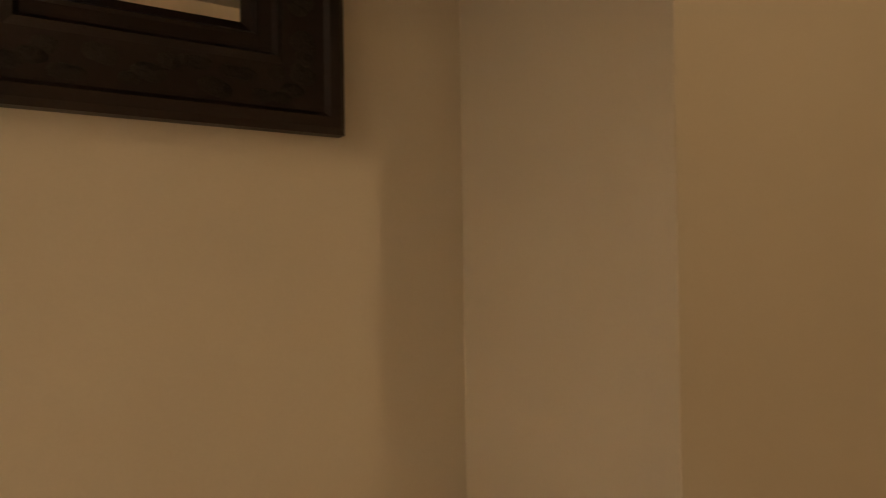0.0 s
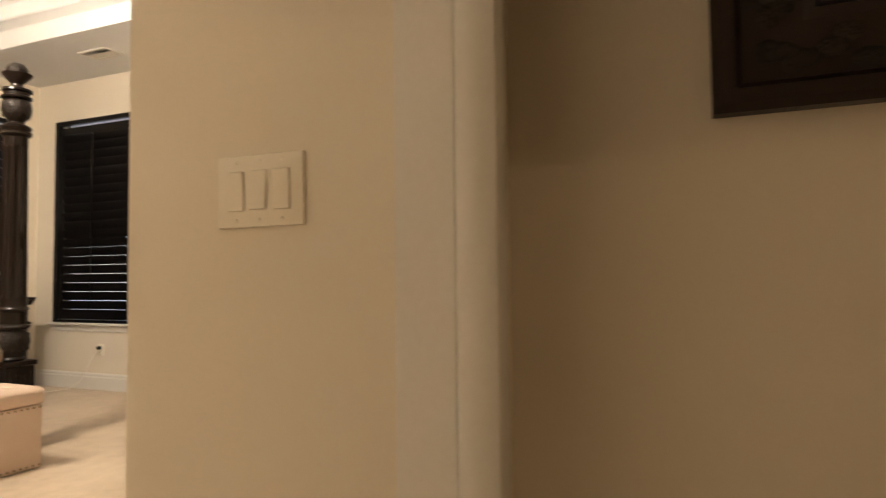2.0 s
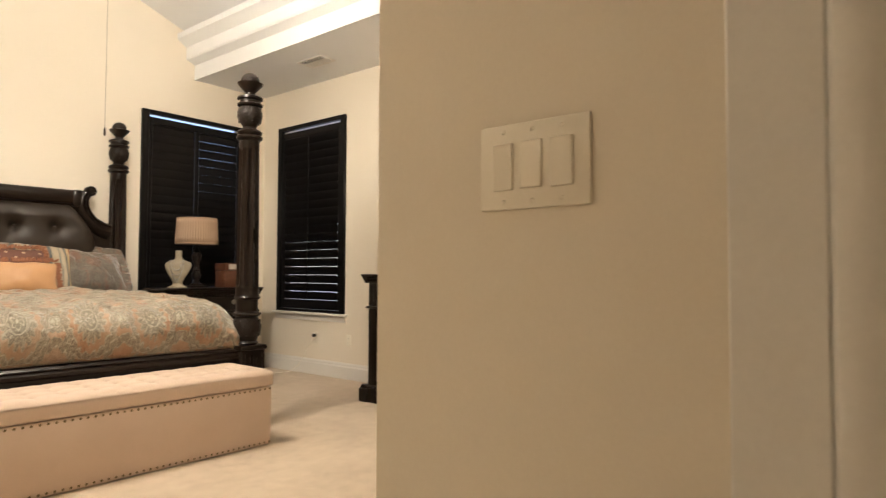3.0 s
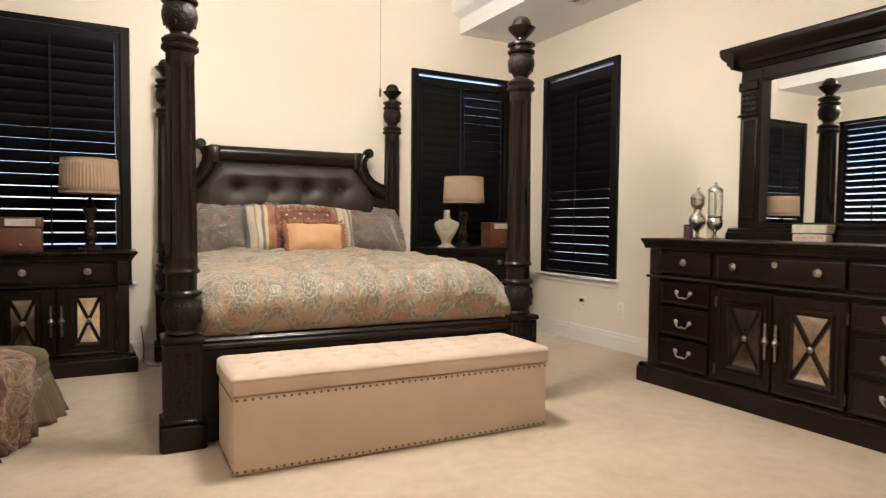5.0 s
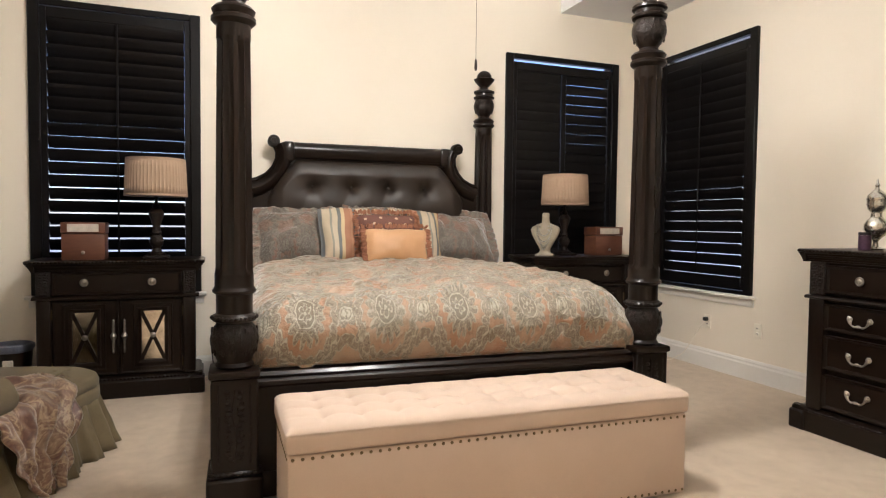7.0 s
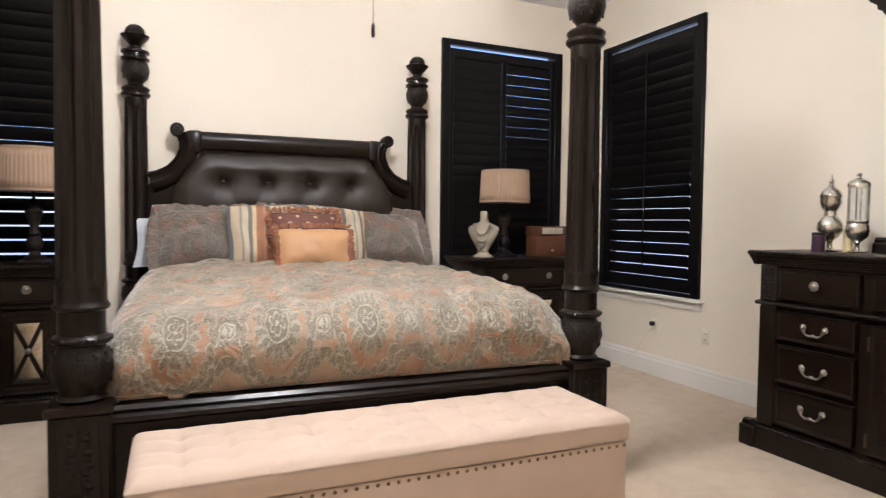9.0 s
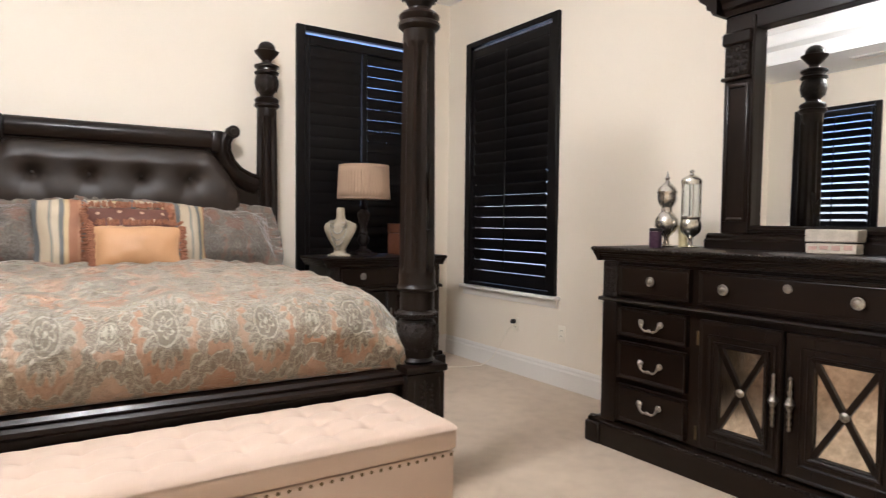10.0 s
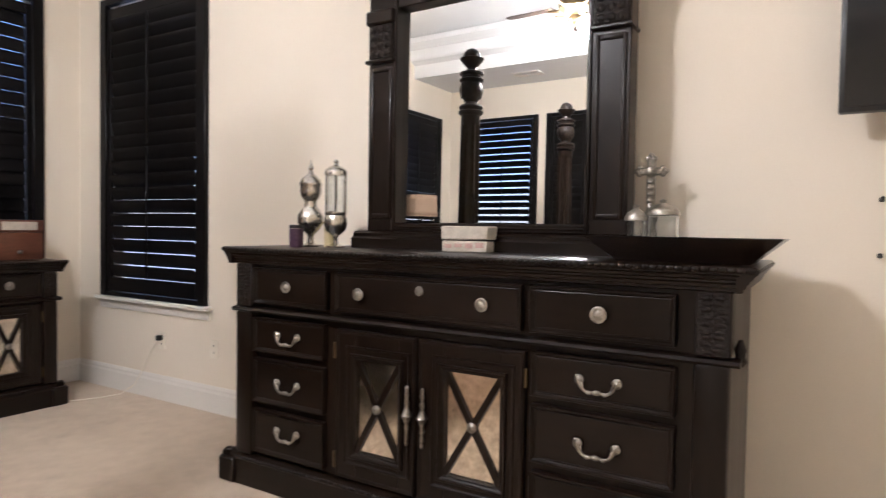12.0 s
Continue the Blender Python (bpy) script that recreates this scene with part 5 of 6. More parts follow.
bx(bm, -0.470, 0.470, -0.012, 0.06, 0.08, 0.120, 0.006)
bx(bm, -0.620, 0.620, -0.004, 0.10, 1.115, 1.20, 0.004)
bx(bm, -0.453, 0.453, -0.018, 0.06, 0.095, 0.105, 0.003)
part("inner_frame", bm, WOOD_H, dm)
part("cornice", prism(bmesh.new(), [(0.12, 1.20), (-0.02, 1.20), (-0.03, 1.225), (-0.05, 1.235), (-0.055, 1.26), (-0.085, 1.285), (-0.10, 1.315), (-0.105, 1.345), (-0.10, TOP), (0.12, TOP)], "x", -0.635, 0.635), WOOD_H, dm)
for s in (-1, 1):
    bm = bmesh.new()
    prism(bm, [(s * (0.635 + a), b) for a, b in ((-0.02, 1.20), (0.0, 1.20), (0.015, 1.225), (0.035, 1.235), (0.04, 1.26), (0.075, 1.285), (0.095, 1.315), (0.10, 1.345), (0.095, TOP), (-0.02, TOP))], "y", -0.10, 0.115)
    part("cornice_return", bm, WOOD_H, dm)
part("back_board", box(-0.61, 0.61, 0.09, 0.105, 0.08, 1.20), WOOD, dm)
g = part("mirror_glass", box(-0.452, 0.452, -0.003, 0.003, -0.53, 0.53, 0.0), MIRROR, dm, "clear mirror glass")
g.matrix_local = pose(0, 0.035, 0.652, -0.35, 0, MIRROR_TURN)


# ---- things on the dresser ----
def urn_jar(m):
    j = thing("silver_urn", "tarnished silver lidded urn on the dresser", "urn", m)
    part("bowl", lathe(bmesh.new(), [(0.040, 0), (0.042, 0.008), (0.016, 0.02), (0.013, 0.045), (0.018, 0.06), (0.045, 0.085), (0.062, 0.115), (0.060, 0.15), (0.044, 0.175), (0.030, 0.19), (0.028, 0.215),
                                     (0.044, 0.235), (0.052, 0.262), (0.050, 0.285), (0.054, 0.292), (0.054, 0.300), (0.0, 0.300)], seg=28), MERCURY, j)
    part("lid", lathe(bmesh.new(), [(0.052, 0.301), (0.046, 0.318), (0.030, 0.334), (0.014, 0.348), (0.009, 0.362), (0.013, 0.372), (0.007, 0.385), (0.002, 0.41), (0, 0.412)], seg=24), MERCURY, j)
    return j


def apothecary_jar(m):
    j = thing("apothecary_jar", "tall silver and glass footed jar on the dresser", "jar", m)
    part("foot", lathe(bmesh.new(), [(0.045, 0), (0.046, 0.006), (0.012, 0.018), (0.010, 0.04), (0.016, 0.055), (0.046, 0.080), (0.056, 0.11), (0.052, 0.14), (0.048, 0.150), (0.052, 0.156), (0.052, 0.166), (0, 0.166)], seg=28), MERCURY, j)
    part("glass_body", lathe(bmesh.new(), [(0.041, 0.167), (0.041, 0.335), (0.038, 0.335), (0.038, 0.170), (0.0, 0.170)], seg=28), GLASS, j, "clear glass cylinder")
    bm = bmesh.new()
    for k in range(4):
        a = math.pi / 4 + k * math.pi / 2
        tube(bm, [(0.046 * math.cos(a), 0.046 * math.sin(a), 0.166), (0.046 * math.cos(a), 0.046 * math.sin(a), 0.338)], 0.0045, 6)
    part("rods", bm, MERCURY, j)
    part("lid", lathe(bmesh.new(), [(0.052, 0.336), (0.054, 0.352), (0.048, 0.365), (0.030, 0.378), (0.012, 0.386), (0.008, 0.394), (0.014, 0.402), (0.006, 0.412), (0, 0.413)], seg=24), MERCURY, j)
    return j


urn_jar(pose(5.16, 5.175, 1.09))
apothecary_jar(pose(5.20, 5.055, 1.09))
cj = thing("candle_jar", "small jar candle with a purple label beside the urn", "candle", pose(5.05, 5.16, 1.09))
part("glass", lathe(bmesh.new(), [(0.030, 0), (0.032, 0.005), (0.032, 0.085), (0.0, 0.085)], seg=20), PURPLE, cj)
part("lid", lathe(bmesh.new(), [(0.033, 0.086), (0.033, 0.100), (0.030, 0.103), (0, 0.103)], seg=20), BLACK, cj)
solid("pillar_candle", lathe(bmesh.new(), [(0.022, 0), (0.023, 0.004), (0.023, 0.112), (0.019, 0.118), (0.004, 0.112), (0.002, 0.124), (0, 0.124)], seg=18), WAX, "short yellow pillar candle beside the jars", "candle", pose(5.225, 5.118, 1.09))
lb = thing("decorative_box", "small cream decorated box before the mirror", "box", pose(5.19, 4.355, 1.09, 0, 0, -84) @ Matrix.Diagonal((0.90, 0.90, 1.0, 1)))
part("body", box(-0.112, 0.112, 0, 0.12, 0, 0.046, 0.004), PAPER, lb)
part("lid", box(-0.116, 0.116, -0.004, 0.124, 0.051, 0.108, 0.005), PAPER, lb)
bm = bmesh.new()
for k in range(4):
    bx(bm, -0.10 + 0.052 * k, -0.062 + 0.052 * k, -0.0025, 0.001, 0.016 + 0.003 * (k % 2), 0.033 + 0.002 * k, 0.001)
part("decoration", bm, surface("faded_rose_print", (0.42, 0.24, 0.20), (0.62, 0.45, 0.38), 0.7), lb, "faded printed squares")
cr = thing("silver_cross", "ornate silver standing cross on the dresser", "cross", pose(5.40, 3.656, 1.09, 0, 0, -80))
part("stem", lathe(bmesh.new(), [(0.050, 0), (0.052, 0.010), (0.022, 0.03), (0.014, 0.06), (0.024, 0.09), (0.016, 0.12), (0.028, 0.15), (0.014, 0.185), (0.012, 0.21)], seg=18), TARNISHED, cr)
bm = bmesh.new()
bx(bm, -0.016, 0.016, -0.010, 0.010, 0.20, 0.375, 0.006)
bx(bm, -0.044, 0.044, -0.010, 0.010, 0.312, 0.342, 0.006)
for x, z in ((-0.042, 0.327), (0.042, 0.327), (0, 0.375)):
    for dx, dz in ((-0.010, 0), (0.010, 0), (0, 0.012), (0, -0.010)):
        ball(bm, (x + dx, 0, z + dz), 0.0115, (1, 0.7, 1), 10, 7)
ball(bm, (0, -0.006, 0.327), 0.024, (1, 0.6, 1), 12, 8)
for k in range(5):
    ball(bm, (0, -0.009, 0.215 + 0.024 * k), 0.012, (1.3, 0.6, 0.8), 8, 6)
part("cross", bm, TARNISHED, cr)


def canister(m, r, h, label):
    c = thing("glass_canister", label, "canister", m, "canisters on the dresser")
    part("glass", lathe(bmesh.new(), [(r, 0.004), (r, h), (r - 0.004, h), (r - 0.004, 0.010), (0.0, 0.010)], seg=28), GLASS, c)
    part("foot_ring", lathe(bmesh.new(), [(r + 0.004, 0), (r + 0.004, 0.012), (r, 0.014), (r * 0.5, 0.003), (0, 0.003)], seg=28), SILVER, c)
    part("lid", lathe(bmesh.new(), [(r + 0.004, h + 0.001), (r + 0.004, h + 0.014), (r * 0.85, h + 0.030), (r * 0.45, h + 0.040), (0.010, h + 0.045), (0.012, h + 0.055), (0.0, h + 0.060)], seg=28), SILVER, c)
    return c


canister(pose(5.25, 3.672, 1.09), 0.036, 0.135, "narrow glass canister with a silver lid")
canister(pose(5.28, 3.585, 1.09), 0.055, 0.155, "wide glass canister with a silver lid")
# flared black tray
bm = bmesh.new()
B, T, h = (0.20, 0.13), (0.29, 0.20), 0.078
for (w0, d0, z0), (w1, d1, z1) in (((B[0], B[1], 0), (T[0], T[1], h)), ((T[0], T[1], h), (T[0] - 0.008, T[1] - 0.008, h)), ((T[0] - 0.008, T[1] - 0.008, h), (B[0] - 0.004, B[1] - 0.004, 0.008))):
    q0 = [bm.verts.new((sx * w0, sy * d0, z0)) for sx, sy in ((-1, -1), (1, -1), (1, 1), (-1, 1))]
    q1 = [bm.verts.new((sx * w1, sy * d1, z1)) for sx, sy in ((-1, -1), (1, -1), (1, 1), (-1, 1))]
    for k in range(4):
        bm.faces.new((q0[k], q0[(k + 1) % 4], q1[(k + 1) % 4], q1[k]))
bm.faces.new([bm.verts.new((sx * B[0], sy * B[1], 0)) for sx, sy in ((-1, 1), (1, 1), (1, -1), (-1, -1))])
bm.faces.new([bm.verts.new((sx * (B[0] - 0.004), sy * (B[1] - 0.004), 0.008)) for sx, sy in ((-1, -1), (1, -1), (1, 1), (-1, 1))])
bmesh.ops.remove_doubles(bm, verts=bm.verts, dist=0.0005)
bmesh.ops.recalc_face_normals(bm, faces=bm.faces)
solid("black_tray", bm, LACQUER, "flared black lacquered tray on the dresser", "tray", pose(5.13, 3.47, 1.0905, 0, 0, -90))

# ---- television on the wall ----
tv = thing("television", "flat black television on a wall bracket", "television", pose(5.40, 2.655, 1.59, 0, 0, -90))
part("housing", box(-0.40, 0.40, 0.0, 0.045, 0.0, 0.50, 0.008, 2), BLACK, tv)
part("screen", box(-0.385, 0.385, -0.003, 0.001, 0.018, 0.485), surface("dark_screen", (0.006, 0.006, 0.007), (0.009, 0.009, 0.010), 0.12, 0, (3, 80), relief=0.0), tv)
part("wall_bracket", box(-0.10, 0.10, 0.045, 0.17, 0.15, 0.35, 0.01), BLACK, tv)
for z in (1.31, 1.115):
    hk = thing("wall_hook", "small black metal hook on the wall", "hook", pose(XE, 2.915, z), "hooks on the wall")
    part("plate", box(-0.005, 0.0, -0.008, 0.008, -0.008, 0.008, 0.002), BLACK, hk)
    part("peg", tube(bmesh.new(), [(-0.004, 0, 0), (-0.03, 0, -0.002), (-0.045, 0, 0.006)], 0.005, 8), BLACK, hk)

# ---- chaise with a throw ----
CH = pose(1.045, 6.575, 0, 0, 0, -19)
ch = thing("chaise_longue", "olive velvet chaise with a gathered skirt", "chaise", CH)
CW, CL, CZ = 0.74, 1.75, 0.40


def rounded_path(t):
    """Around the chaise's foot end: up the near side, round the tip, back along the far side; t from 0 to 1."""
    r = 0.24
    straight = CL - r
    arc = math.pi / 2 * r
    total = 2 * straight + 2 * arc + (CW - 2 * r)
    q = t * total
    if q < straight:
        return Vector((0, -CL + q, 0)), Vector((1, 0, 0))
    q -= straight
    if q < arc:
        a = q / r
        return Vector((-r + r * math.cos(a), -r + r * math.sin(a), 0)), Vector((math.cos(a), math.sin(a), 0))
    q -= arc
    if q < CW - 2 * r:
        return Vector((-r - q, 0, 0)), Vector((0, 1, 0))
    q -= CW - 2 * r
    if q < arc:
        a = math.pi / 2 + q / r
        return Vector((-CW + r + r * math.cos(a), -r + r * math.sin(a), 0)), Vector((math.cos(a), math.sin(a), 0))
    q -= arc
    return Vector((-CW, -r - q, 0)), Vector((-1, 0, 0))


def skirt(u, v):
    p, n = rounded_path(u)
    fl = 1 - v
    wave = (math.sin(u * 175 + 2.6 * math.sin(u * 31)) * 0.024 + math.sin(u * 397) * 0.007) * (0.22 + fl) + 0.010 * noise.noise(Vector((u * 60, v * 3, 0))) * fl
    q = p + n * (0.012 + 0.075 * fl + wave)
    q.z = 0.004 + 0.265 * v
    return q


sk = part("skirt", grid(bmesh.new(), 640, 8, skirt), OLIVE, ch, "gathered olive skirt", soft=180)
mod = sk.modifiers.new("thickness", "SOLIDIFY")
mod.thickness = 0.006


def cushion(u, v):
    p, n = rounded_path(u)
    a = v * math.pi / 2
    k = [(0.0, 0.25), (0.012, 0.262), (0.016, 0.29), (0.014, 0.32), (0.004, 0.328), (0.012, 0.338), (0.012, 0.36), (0.0, 0.385), (-0.03, CZ), (-0.09, CZ + 0.012), (-0.20, CZ + 0.018)]
    i = min(int(v * 10), 9)
    t = v * 10 - i
    o, z = k[i][0] * (1 - t) + k[i + 1][0] * t, k[i][1] * (1 - t) + k[i + 1][1] * t
    q = p + n * o
    q.z = z + 0.004 * noise.noise(Vector((q.x * 7, q.y * 7, z * 5)))
    return q


bm = grid(bmesh.new(), 90, 20, cushion)
bx(bm, -CW + 0.15, -0.15, -CL, -0.15, CZ - 0.02, CZ + 0.0195, 0.004)
part("seat", bm, OLIVE, ch, soft=180)
part("base", box(-CW + 0.06, -0.06, -CL, -0.10, 0.02, 0.30, 0.02, 2), OLIVE, ch)
bm = bx(bmesh.new(), -CW, 0.028, -CL - 0.15, -0.93, 0.20, 0.50, 0.05, 3)
tube(bm, [(-0.01, -CL - 0.12, 0.50), (-0.01, -1.2, 0.50), (-0.01, -0.96, 0.485), (-0.01, -0.90, 0.45)], [0.095, 0.095, 0.09, 0.06], 18)
part("arm", bm, OLIVE, ch, "rolled olive arm")
part("back", box(-CW, 0.0, -CL - 0.30, -CL + 0.05, 0.05, 0.85, 0.09, 4), OLIVE, ch)


def throw_at(u, v):
    """A throw laid across the seat and down the near side; u along the chaise, v across and down."""
    y = -1.14 + u * 0.62 + 0.05 * math.sin(v * 5)
    s = v * 0.98
    if s < 0.56:
        x, z = -0.54 + s, CZ + 0.028
    else:
        k = s - 0.56
        a = min(k / 0.06, 1) * math.pi / 2
        x, z = 0.02 + 0.045 * math.sin(a), CZ + 0.028 - 0.05 * (1 - math.cos(a)) - max(0, k - 0.06)
        y = -0.86 + (y + 0.86) * (1 - 1.7 * k) + 0.26 * k
    fold = 0.026 * math.sin(u * 11 + 7 * v + 3 * math.sin(v * 5 + 2 * u)) + 0.045 * noise.noise(Vector((u * 4, v * 6, 0))) + 0.014 * noise.noise(Vector((u * 13, v * 11, 5)))
    if s < 0.56:
        z += abs(fold) + 0.008 * noise.noise(Vector((u * 14, v * 14, 2)))
    else:
        x += abs(fold) * 1.4 + 0.012
    return Vector((x, y, max(z, 0.02)))


th = solid("throw_blanket", grid(bmesh.new(), 60, 70, throw_at), THROW, "fringed paisley throw draped over the chaise", "throw", CH, soft=180)
mod = th.modifiers.new("thickness", "SOLIDIFY")
mod.thickness = 0.006
bm = bmesh.new()
rnd = random.Random(11)
for k in range(42):
    p = throw_at(1.0, 0.03 + 0.5 * k / 42)
    d = Vector((rnd.uniform(-0.02, 0.03), 0.07 + rnd.uniform(-0.015, 0.02), 0))
    a, b = p + d * 0.5 + Vector((0, 0, 0.004)), p + d
    b.z = CZ + 0.026 if b.x < -0.02 else p.z - 0.02
    tube(bm, [p, a, b], [0.004, 0.0035, 0.002], 5)
part("fringe", bm, THROW, th, "long twisted fringe")

# the far side stands flat against the wall
for ob in [ch, th] + list(ch.children) + list(th.children):
    if ob.type == "MESH":
        for v in ob.data.vertices:
            w = CH @ v.co
            if w.x < 0.19:
                v.co = CH.inverted() @ Vector((0.19, w.y, w.z))

# ---- waste basket ----
wb = thing("waste_basket", "dark waste basket with a blue liner beside the nightstand", "basket", pose(0.305, 7.62, 0))
part("bin", lathe(bmesh.new(), [(0.085, 0), (0.09, 0.005), (0.115, 0.32), (0.118, 0.325), (0.112, 0.325), (0.085, 0.01), (0, 0.01)], seg=24), WOOD, wb)
part("liner", lathe(bmesh.new(), [(0.10, 0.30), (0.119, 0.332), (0.128, 0.345), (0.127, 0.37), (0.110, 0.378), (0.10, 0.33), (0.08, 0.20), (0.0, 0.18)], seg=24), BLUEBAG, wb, "crumpled blue bag liner")
part("tag", box(-0.03, 0.03, -0.122, -0.113, 0.20, 0.28, 0.002), PAPER, wb, "white tag")

# ---- ceiling fan with a light bowl ----
FX, FY = 2.53, 5.08
fan = thing("ceiling_fan", "dark ceiling fan with a cluster of lit frosted shades", "ceiling fan", pose(FX, FY, -0.04))
part("canopy", lathe(bmesh.new(), [(0.03, 4.03), (0.06, 4.06), (0.075, 4.12), (0.075, 4.14)], seg=24), BRASS, fan)
part("downrod", lathe(bmesh.new(), [(0.014, 3.40), (0.014, 4.05)], seg=12), BRASS, fan)
part("motor", lathe(bmesh.new(), [(0.05, 3.13), (0.09, 3.15), (0.14, 3.19), (0.15, 3.26), (0.13, 3.32), (0.06, 3.38), (0.03, 3.42)], seg=32), BRASS, fan, "bronze motor housing")
for k in range(5):
    a = radians(20 + 72 * k)
    m = Matrix.Rotation(a, 4, "Z")
    bm = bmesh.new()
    o = [(0.20, -0.055), (0.62, -0.072), (0.66, -0.05), (0.67, 0.0), (0.66, 0.05), (0.62, 0.072), (0.20, 0.055)]
    prism(bm, o, "z", 3.215, 3.223)
    bmesh.ops.transform(bm, matrix=m @ Matrix.Translation((0, 0, 3.219)) @ Matrix.Rotation(radians(10), 4, "X") @ Matrix.Translation((0, 0, -3.219)), verts=bm.verts)
    b = part("blade", bm, FANWOOD, fan)
    bm = tube(bmesh.new(), [(0.12, 0, 3.20), (0.17, 0, 3.195), (0.26, 0, 3.21)], [0.016, 0.014, 0.012], 8)
    bmesh.ops.transform(bm, matrix=m, verts=bm.verts)
    part("blade_arm", bm, BRASS, b)
part("light_fitter", lathe(bmesh.new(), [(0.0, 3.035), (0.02, 3.04), (0.055, 3.07), (0.06, 3.10), (0.05, 3.12), (0.045, 3.14)], seg=28), BRASS, fan, "bronze fitter of the lamp cluster")
for k in range(4):
    a = radians(38 + 90 * k)
    lx, ly = 0.185 * math.cos(a), 0.185 * math.sin(a)
    arm = part("lamp_arm", tube(bmesh.new(), [(0.05 * math.cos(a), 0.05 * math.sin(a), 3.09), (0.12 * math.cos(a), 0.12 * math.sin(a), 3.105), (lx, ly, 3.095), (lx, ly, 3.07)], [0.008, 0.008, 0.010, 0.018], 8), BRASS, fan)
    part("light_bowl", lathe(bmesh.new(), [(0.0, 2.945), (0.045, 2.947), (0.068, 2.960), (0.074, 2.985), (0.068, 3.020), (0.048, 3.050), (0.026, 3.070)], (lx, ly, 0), 24), BULB, arm, "lit frosted glass shade")
part("pull_chain", tube(bmesh.new(), [(0.0, -0.06, 3.14), (0.0, -0.145, 3.08), (0.0, -0.145, 1.90)], 0.0009, 6), BRASS, fan, "long thin pull chain")
part("chain_pull", lathe(bmesh.new(), [(0.002, 1.902), (0.005, 1.893), (0.006, 1.868), (0.004, 1.858), (0, 1.855)], (0.0, -0.145, 0), 10), FANWOOD, fan, "small wooden chain pull")

# ---- small fixtures ----
def vent(m, label):
    v = thing("ceiling_vent", label, "vent", m, "ceiling vents")
    bm = bx(bmesh.new(), -0.18, 0.18, -0.10, -0.08, -0.010, 0, 0.003)
    bx(bm, -0.18, 0.18, 0.08, 0.10, -0.010, 0, 0.003)
    bx(bm, -0.18, -0.16, -0.08, 0.08, -0.010, 0, 0.003)
    bx(bm, 0.16, 0.18, -0.08, 0.08, -0.010, 0, 0.003)
    part("frame", bm, WHITE, v)
    # flat black sheet stands in for the shade of the opening
    part("duct", box(-0.16, 0.16, -0.08, 0.08, -0.003, -0.0005), BLACK, v, "black sheet behind the slats, stands in for the shade there")
    slat = mesh_of("slat", box(-0.16, 0.16, -0.008, 0.008, -0.001, 0.001), WHITE)
    for k in range(7):
        piece("slat", slat, v, pose(0, -0.066 + 0.022 * k, -0.007, 40 if k < 4 else -40, 0, 0))
    return v


vent(pose(5.09, 6.35, 3.20, 0, 0, 90), "white slatted air vent in the ceiling")
vent(pose(0.58, 6.45, 3.20, 0, 0, 90), "white slatted air vent in the ceiling")


def outlet(m, label, plug=False):
    o = thing("wall_outlet", label, "outlet", m, "wall outlets")
    part("plate", box(-0.036, 0.036, -0.006, 0, -0.058, 0.058, 0.002, 2), PLASTIC, o)
    for z in (-0.022, 0.022):
        p = part("socket", box(-0.016, 0.016, -0.0085, -0.005, z - 0.014, z + 0.014, 0.003), PLASTIC, o)
        bm = bx(bmesh.new(), -0.008, -0.005, -0.0092, -0.0084, z - 0.004, z + 0.006)
        bx(bm, 0.005, 0.008, -0.0092, -0.0084, z - 0.004, z + 0.006)
        part("slots", bm, BLACK, p)
    if plug:
        part("plug", box(-0.017, 0.017, -0.045, -0.009, 0.006, 0.040, 0.006, 2), BLACK, o, "black plug in the socket")
    return o


outlet(pose(XE, 6.885, 0.40, 0, 0, -90), "ivory wall outlet with a black plug", True)
outlet(pose(XE, 6.36, 0.40, 0, 0, -90), "ivory wall outlet below the window")
solid("power_cord", tube(bmesh.new(), [(XE - 0.04, 6.885, 0.40), (XE - 0.06, 6.93, 0.33), (XE - 0.055, 7.02, 0.20), (XE - 0.05, 7.12, 0.08), (XE - 0.09, 7.22, 0.008), (XE - 0.22, 7.25, 0.006), (XE - 0.36, 7.32, 0.006), (XE - 0.5, 7.5, 0.006)], 0.0035, 6), PLASTIC,
      "thin pale power cord hanging to the carpet", "cord")
solid("lamp_cord", tube(bmesh.new(), [(1.56, 7.80, 0.30), (1.58, 7.78, 0.12), (1.57, 7.70, 0.012), (1.60, 7.55, 0.006), (1.68, 7.50, 0.006), (1.66, 7.66, 0.006)], 0.004, 6), BLACK,
      "black lamp cord beside the nightstand", "cord")

# triple light switch beside the doorway
sw = thing("light_switch", "ivory triple rocker switch plate on the wall", "switch", pose(SWX, 1.913, 1.246, 0, 0, -90))
part("plate", box(-0.086, 0.086, -0.007, 0, -0.060, 0.060, 0.003, 2), PLASTIC, sw)
for k, t in ((-1, 3), (0, -3), (1, 3)):
    r = part("rocker", box(-0.0165, 0.0165, -0.0115, -0.006, -0.033, 0.033, 0.0015), PLASTIC, sw)
    r.matrix_local = pose(k * 0.046, 0, 0, t, 0, 0)
    for z in (-0.049, 0.049):
        part("screw", ball(bmesh.new(), (k * 0.046, -0.007, z), 0.0035, (1, 0.4, 1), 8, 5), PLASTIC, sw)

# framed hall mirror
hm = thing("hall_mirror", "mirror in a wide dark carved wooden frame", "mirror", pose(2.108, 0.866, 1.351, 0, 0, -90))
HW, HH, FW = 0.358, 0.95, 0.206
prof = [(0.0, 0.0), (0.0, -0.030), (0.012, -0.042), (0.034, -0.042), (0.044, -0.030), (0.080, -0.024), (0.130, -0.030), (0.143, -0.040), (0.152, -0.030), (0.176, -0.026), (0.182, -0.032), (0.190, -0.018), (FW, -0.012), (FW, 0.0)]


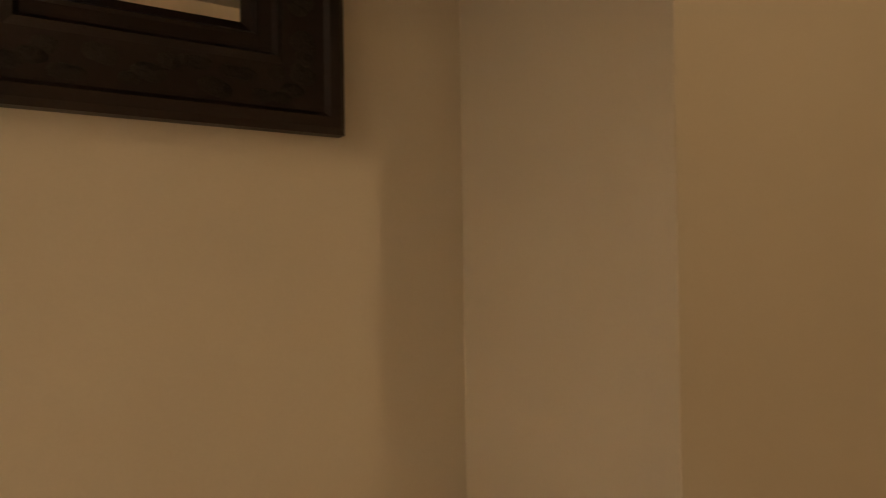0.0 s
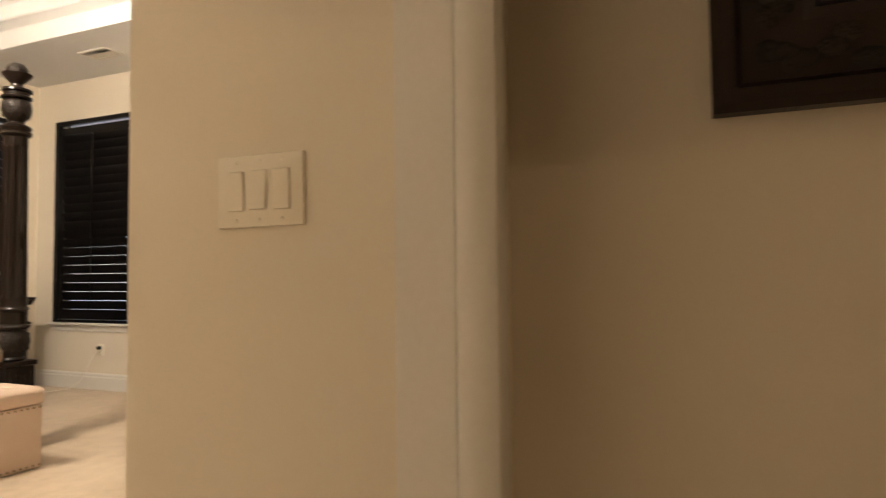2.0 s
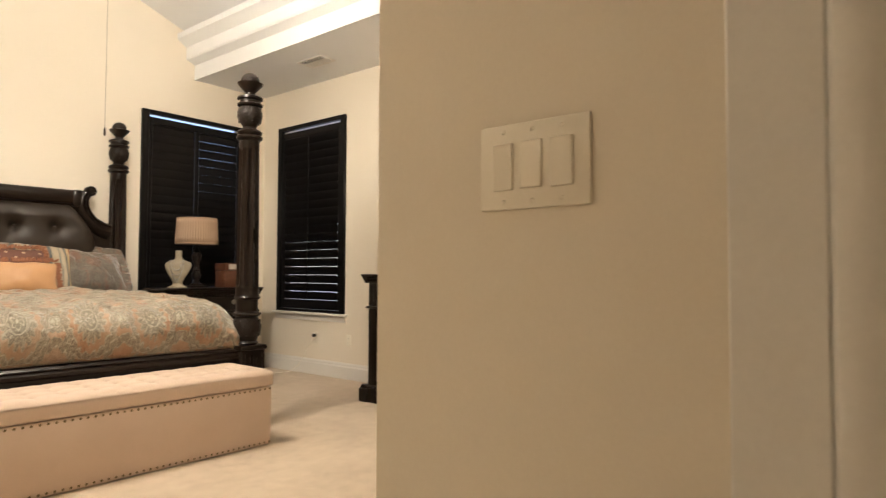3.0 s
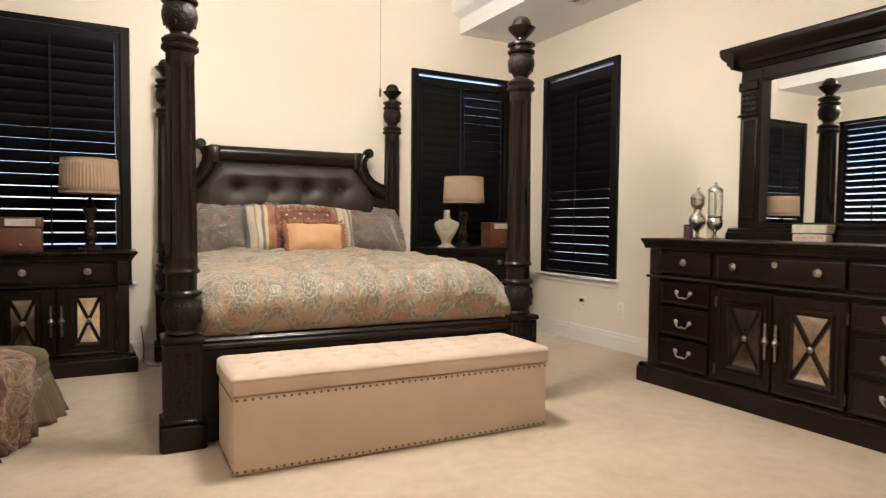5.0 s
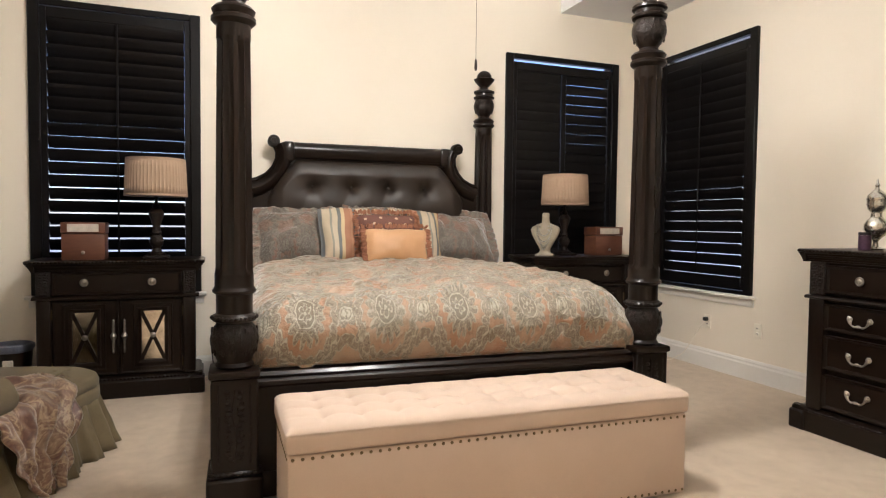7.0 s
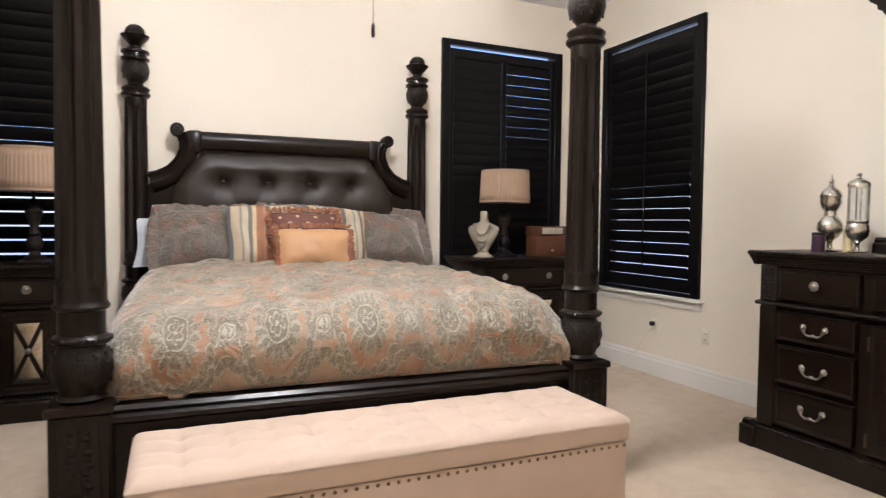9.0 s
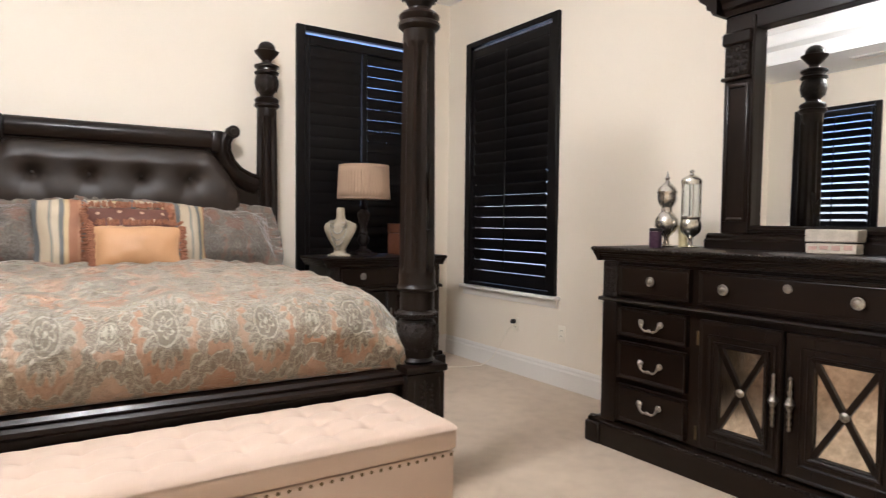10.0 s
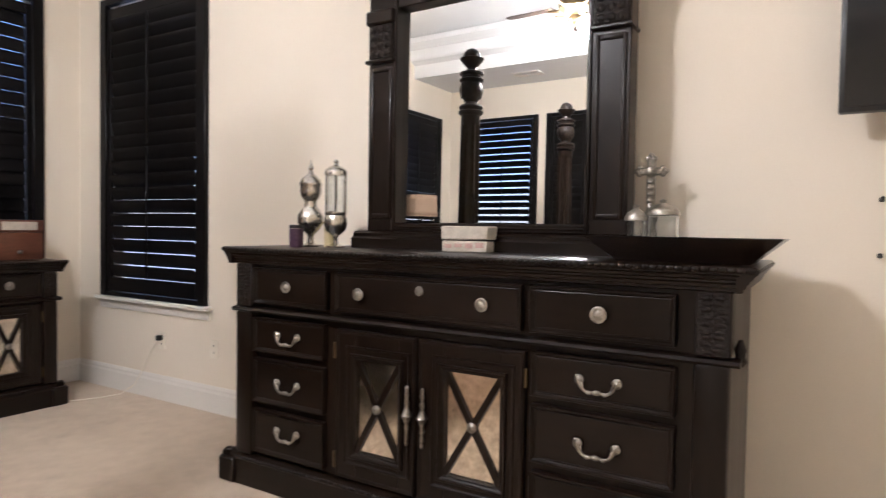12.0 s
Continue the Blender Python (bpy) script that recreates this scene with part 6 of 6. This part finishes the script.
def mitred(bm):
    corners = [(-HW, 0, 1, 1), (HW, 0, -1, 1), (HW, HH, -1, -1), (-HW, HH, 1, -1)]
    rings = [[bm.verts.new((cx + sx * p, q - 0.002, cz + sz * p)) for p, q in prof] for cx, cz, sx, sz in corners]
    for k in range(4):
        a, b = rings[k], rings[(k + 1) % 4]
        for i in range(len(prof)):
            j = (i + 1) % len(prof)
            bm.faces.new((a[i], b[i], b[j], a[j]))
    bmesh.ops.recalc_face_normals(bm, faces=bm.faces)
    return bm


fr = part("frame", mitred(bmesh.new()), surface("dark_walnut_frame", (0.008, 0.0033, 0.0026), (0.021, 0.0086, 0.009), 0.45, 0, (9, 60), (1, 1, 1), 0.3, 0.004, 0.1, 0.2), hm, soft=25)
bm = bmesh.new()
rnd = random.Random(3)
for k in range(110):
    t = k / 110 * (4 * HW + 2 * HH - 8 * 0.088)
    L1, L2 = 2 * HW - 0.176, HH - 0.176
    s, t = (0, t) if t < L1 else (1, t - L1) if t < L1 + L2 else (2, t - L1 - L2) if t < 2 * L1 + L2 else (3, t - 2 * L1 - L2)
    x, z = [(-HW + 0.088 + t, 0.088), (HW - 0.088, 0.088 + t), (HW - 0.088 - t, HH - 0.088), (-HW + 0.088, HH - 0.088 - t)][s]
    ball(bm, (x + rnd.uniform(-0.012, 0.012), -0.026, z + rnd.uniform(-0.03, 0.03)), 0.019, (1.1 + rnd.random() * 0.5, 0.35, 0.8 + rnd.random() * 0.4), 8, 5)
part("carving", bm, surface("dull_carved_wood", (0.009, 0.006, 0.004), (0.030, 0.021, 0.014), 0.55, 0, (40, 120), relief=0.8, dist=0.01), fr, "dull green-brown carved scrolls")
part("mirror_glass", box(-HW + FW - 0.004, HW - FW + 0.004, -0.010, -0.004, FW - 0.004, HH - FW + 0.004), MIRROR, hm)

# hall ceiling lamp
hl = thing("recessed_light", "lit round recessed light in the hall ceiling", "ceiling light", pose(0.20, -0.284, 2.75))
part("trim_ring", lathe(bmesh.new(), [(0.060, -0.001), (0.060, -0.006), (0.085, -0.008), (0.092, -0.001)], seg=32), WHITE, hl)
part("lens", lathe(bmesh.new(), [(0.0, -0.004), (0.060, -0.004), (0.060, -0.001), (0, -0.001)], seg=32), HALL_BULB, hl, "glowing lens")
# white panelled door across the hall, seen only in the mirror
hd = thing("door_1", "white closed panelled door across the hall", "door", pose(-1.2, 0.75, 0, 0, 0, 90), kind="structure")
part("leaf", box(-0.42, 0.42, -0.03, 0.0, 0.005, 2.08, 0.004), WHITE, hd)
bm = bmesh.new()
for x0, x1 in ((-0.34, -0.04), (0.04, 0.34)):
    for z0, z1 in ((0.2, 0.9), (1.05, 1.95)):
        bx(bm, x0, x1, -0.036, -0.03, z0, z1, 0.005)
part("raised_panels", bm, WHITE, hd)
part("door_handle", tube(bmesh.new(), [(0.36, -0.03, 0.98), (0.36, -0.07, 0.98), (0.27, -0.075, 0.98)], 0.009, 8), BLACK, hd)
